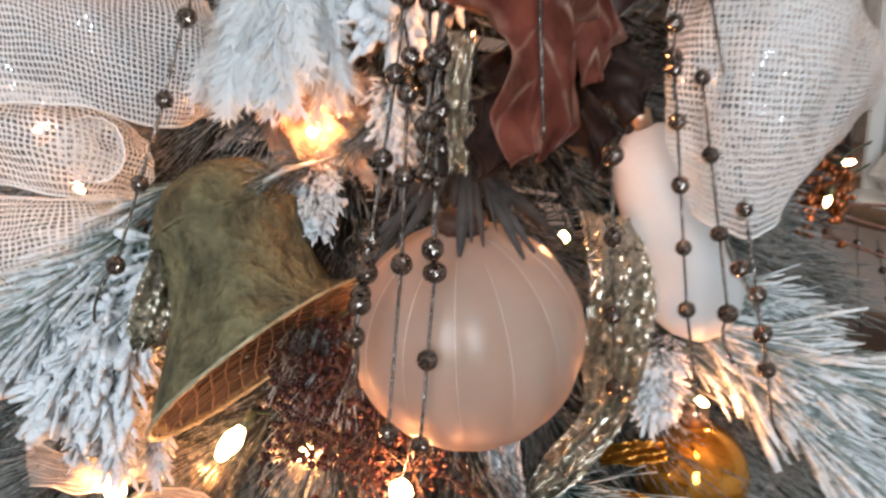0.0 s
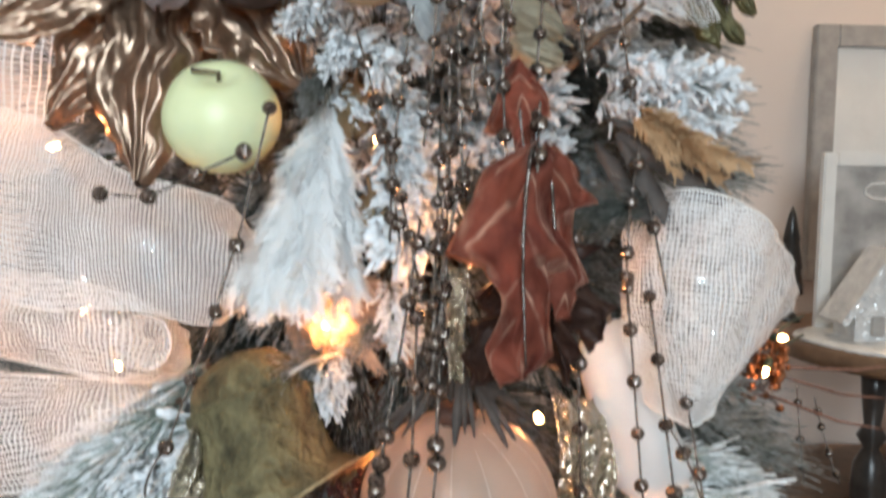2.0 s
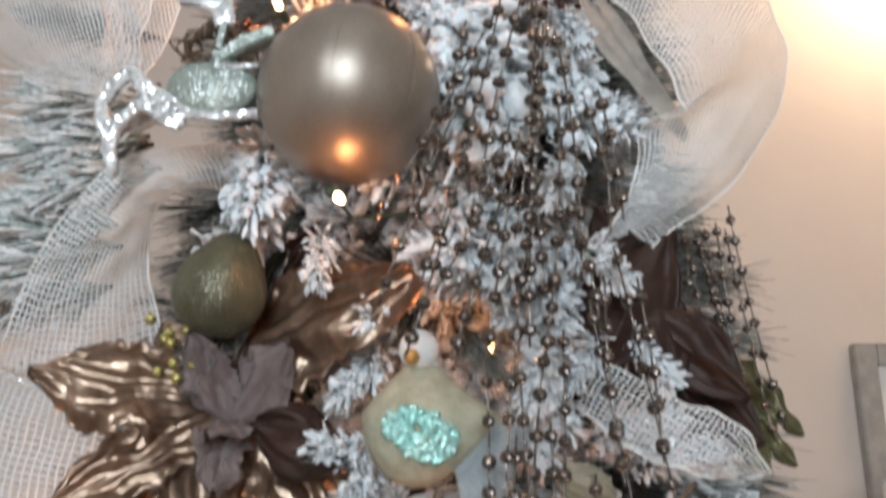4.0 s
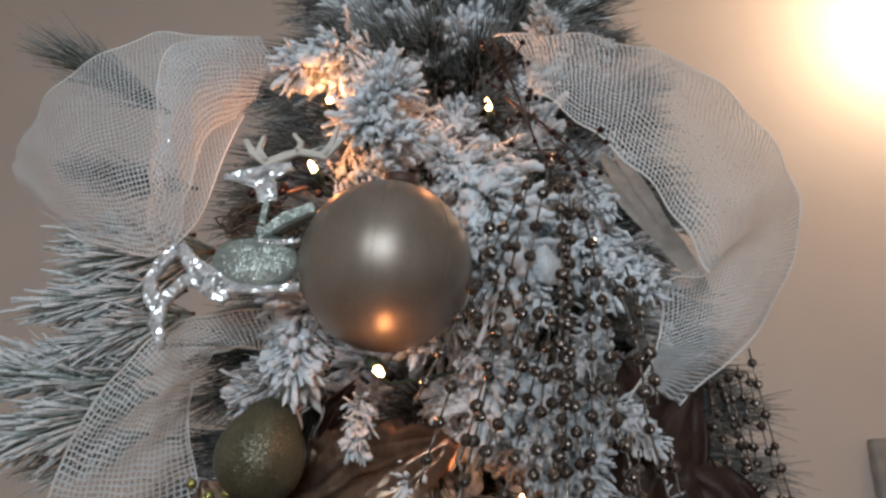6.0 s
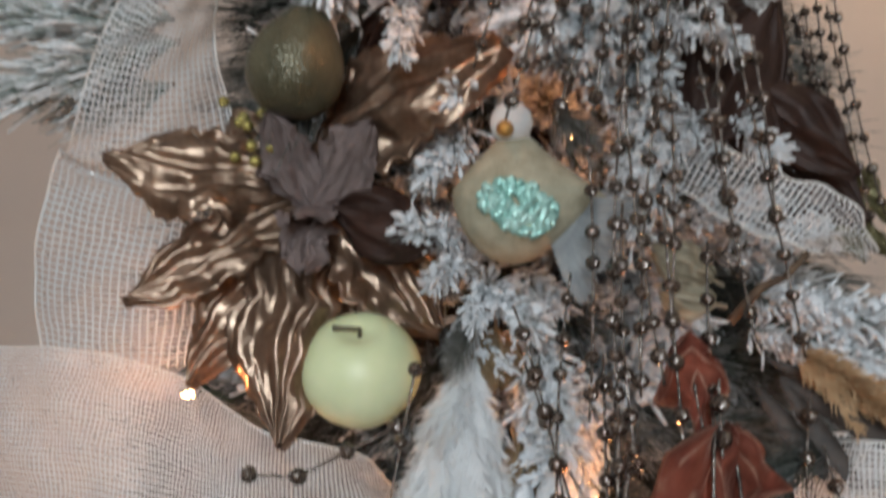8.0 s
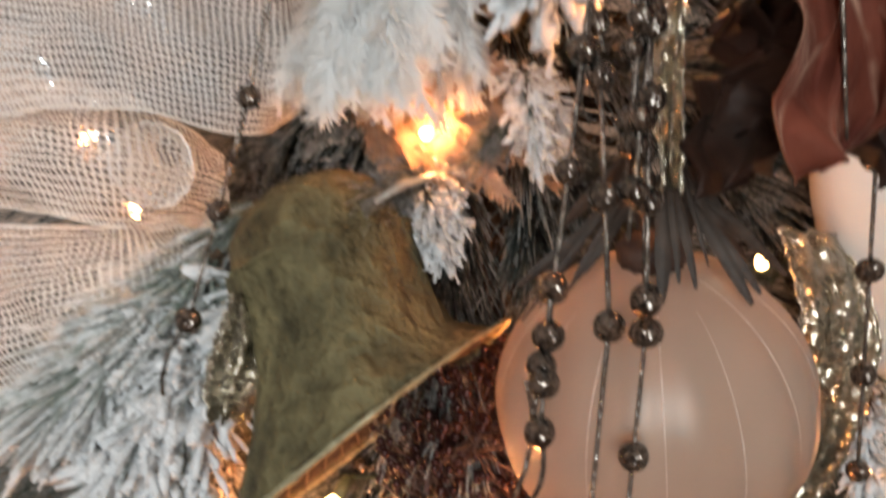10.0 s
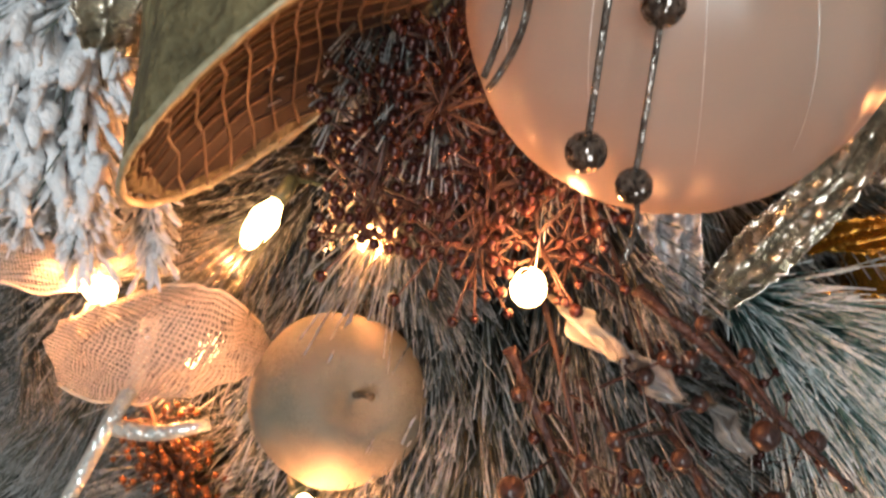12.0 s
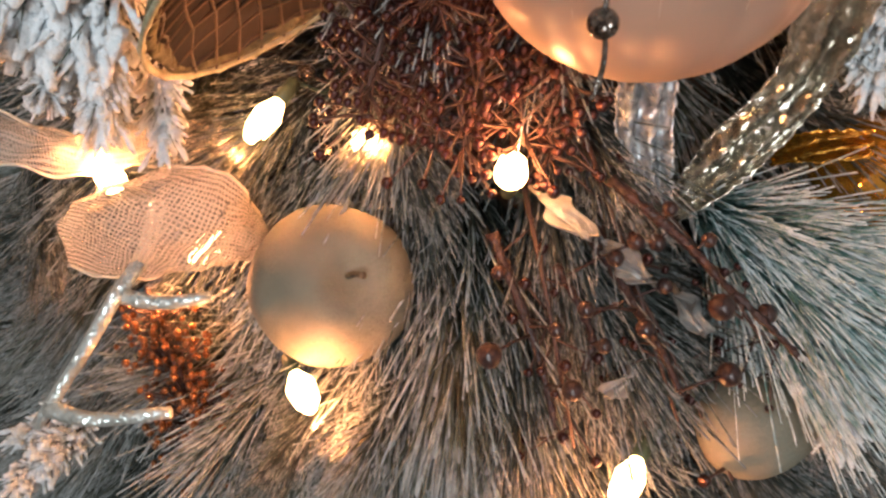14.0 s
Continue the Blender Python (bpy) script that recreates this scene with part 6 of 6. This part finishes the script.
bm.faces.new(list(reversed(rear)))
for i in range(5):
    bm.faces.new((front[i], rear[i], rear[(i + 1) % 5], front[(i + 1) % 5]))
bmesh.ops.recalc_face_normals(bm, faces=bm.faces[:])
part("body", bm, WHITEGLITTER, house, smooth=False)
for side in (-1, 1):
    bm = bmesh.new()
    box(bm, -0.008, -0.065, 0, 0.008, 0.07, 0.215, 0.003)
    part("roof", bm, WHITEGLITTER, house, smooth=False).matrix_basis = pose(side * 0.132, 0, 0.04, 0, -side * 33, 0)
for x, z0, w, hh in ((-0.045, 0.012, 0.018, 0.05), (0.04, 0.012, 0.022, 0.055), (-0.002, 0.095, 0.022, 0.045)):
    bm = bmesh.new()
    box(bm, x - w, -0.056, z0, x + w, -0.049, z0 + hh, 0.004)
    part("window", bm, GREYWOOD, house, "dim arched window", False)
bm = bmesh.new()
lathe(bm, [(0, 0.0), (0.24, 0.0), (0.235, 0.008), (0.20, 0.014), (0, 0.016)], 40, lambda a, r, zz: r * (1 + 0.03 * math.sin(5 * a)))
snow_ob = part("snow_mat", bm, WHITEGLITTER, None)
snow_ob.location = (1.20, 2.07, 0.9855)
tagged(snow_ob, "round white glitter snow mat under the toy house", "snow mat")
house.location.z = 0.999
cabinet = empty("low_cabinet", (1.45, 2.45, 0.0), "dark brown low cabinet under the table", "cabinet")
bm = bmesh.new()
box(bm, -0.55, -0.22, 0.0, 0.75, 0.25, 0.50, 0.008)
part("body", bm, BLACKWOOD, cabinet, smooth=False)
bm = bmesh.new()
box(bm, -0.58, -0.25, 0.50, 0.78, 0.26, 0.53, 0.006)
part("top", bm, BROWNWOOD, cabinet, smooth=False)
for x0 in (-0.53, 0.11):
    bm = bmesh.new()
    box(bm, x0, -0.235, 0.04, x0 + 0.62, -0.219, 0.47, 0.005)
    part("door", bm, BLACKWOOD, cabinet, smooth=False)
cone = empty("cone_tree", (1.06, 2.40, 0.985), "small dark carved cone tree on the table", "figurine")
bm = bmesh.new()
lathe(bm, [(0, 0), (0.035, 0), (0.034, 0.008), (0.012, 0.03), (0.012, 0.07), (0.040, 0.08), (0.030, 0.15), (0.034, 0.155), (0.022, 0.23), (0.025, 0.235), (0.010, 0.31), (0, 0.335)], 24)
part("body", bm, BLACKWOOD, cone)
grey = empty("picture_frame", (1.61, 2.72, 1.42), "large grey wooden frame hung on the wall", "picture frame")
bm = bmesh.new()
for x0, x1, z0, z1 in ((-0.37, -0.30, -0.35, 0.47), (0.30, 0.37, -0.35, 0.47), (-0.30, 0.30, -0.35, -0.28), (-0.30, 0.30, 0.40, 0.47)):
    box(bm, x0, -0.02, z0, x1, 0.02, z1, 0.004)
part("frame", bm, GREYWOOD, grey, smooth=False)
bm = bmesh.new()
box(bm, -0.302, 0.0, -0.282, 0.302, 0.012, 0.402)
part("print", bm, PAINT, grey, "pale grey print", False)
lamp = empty("wall_lamp", (1.64, 2.75, 3.48), "small wall lamp with a bare warm bulb, lit", "wall lamp")
bm = bmesh.new()
tube(bm, [(0, 0.01, 0.08), (0, -0.15, 0.12), (0, -0.33, 0.08), (0, -0.33, 0.03)], 0.010, 8)
part("arm", bm, BROWNWOOD, lamp)
bm = bmesh.new()
lathe(bm, [(0, -0.025), (0.012, -0.022), (0.024, -0.006), (0.026, 0.008), (0.016, 0.026), (0.012, 0.035), (0, 0.036)], 24)
part("bulb", bm, BULB, lamp, "glowing bulb").matrix_basis = Matrix.Translation((0, -0.33, 0))

# far side of the tree: copper spray, bare twigs, hanging beads and gilded leaves
berry_sprig((0.309, 0.700, 1.259), (0.309, 0.700, 1.186), 150, 61, COPPER, 0.0036, "copper glitter spray at the edge of the tree")
for i, (foot, tip) in enumerate((((0.29, 0.80, 1.172), (0.50, 0.80, 1.192)), ((0.30, 0.80, 1.180), (0.49, 0.82, 1.150)), ((0.29, 0.80, 1.165), (0.47, 0.78, 1.128)))):
    a, b = Vector(foot), Vector(tip)
    ob = empty("bare_twig", a, "thin reddish bare twig reaching out of the tree", "twig", "bare twigs")
    bm = bmesh.new()
    tube(bm, [(0, 0, 0), (b - a) * 0.4 + Vector((0, 0, 0.006)), (b - a) * 0.75 + Vector((0, 0, -0.003)), b - a], [0.0024, 0.002, 0.0016, 0.001], 6)
    part("stem", bm, BARK_RED, ob)
GILT = glitter("gilded_leaf", (0.13, 0.125, 0.06), (0.27, 0.25, 0.13), 800, 0.5, 0.3, 0.6, 60)
for i, (foot, tip, w) in enumerate((((0.19, 0.60, 1.565), (0.225, 0.58, 1.530), 0.024), ((0.195, 0.60, 1.555), (0.250, 0.59, 1.500), 0.026), ((0.19, 0.60, 1.54), (0.243, 0.59, 1.478), 0.026), ((0.19, 0.60, 1.53), (0.22, 0.58, 1.472), 0.024))):
    loose_leaf("gilded_leaf", foot, tip, w, GILT, 3, 0.0016, 3.0, 140 + i, "gilded olive glitter leaf with a toothed edge", "gilded leaves")

CREAM = plain("cream_leaf", (0.42, 0.38, 0.28), (0.62, 0.57, 0.44), 60, 0.6, 0.0, 0.4, 0.001)
GOLDLEAF = plain("gold_leaf", (0.26, 0.17, 0.085), (0.50, 0.37, 0.23), 70, 0.38, 0.35, 0.8, 0.003)
for i, (foot, tip, w, mat) in enumerate((
        ((-0.042, 0.475, 1.429), (-0.043, 0.450, 1.395), 0.034, GOLDLEAF), ((-0.032, 0.470, 1.362), (-0.022, 0.450, 1.316), 0.030, GOLDLEAF),
        ((0.082, 0.455, 1.455), (0.046, 0.430, 1.471), 0.026, CREAM), ((0.083, 0.455, 1.441), (0.048, 0.430, 1.448), 0.024, CREAM))):
    loose_leaf("gold_leaf" if mat is GOLDLEAF else "cream_leaf", foot, tip, w, mat, 3, 0.002, 0, 160 + i,
               "thin gold foil leaf between the frosted twigs" if mat is GOLDLEAF else "pale cream pod-shaped leaf behind the beads", "small leaves")
stick = empty("bare_twig", (0.079, 0.410, 1.431), "dark brown bare twig crossing the beads", "twig", "bare twigs")
bm = bmesh.new()
far = Vector((0.117, 0.400, 1.466)) - stick.location
tube(bm, [(0, 0, 0), far * 0.4 + Vector((0, 0, 0.004)), far * 0.7 - Vector((0, 0, 0.002)), far], [0.0026, 0.0024, 0.002, 0.0016], 7)
part("stem", bm, BARK, stick)
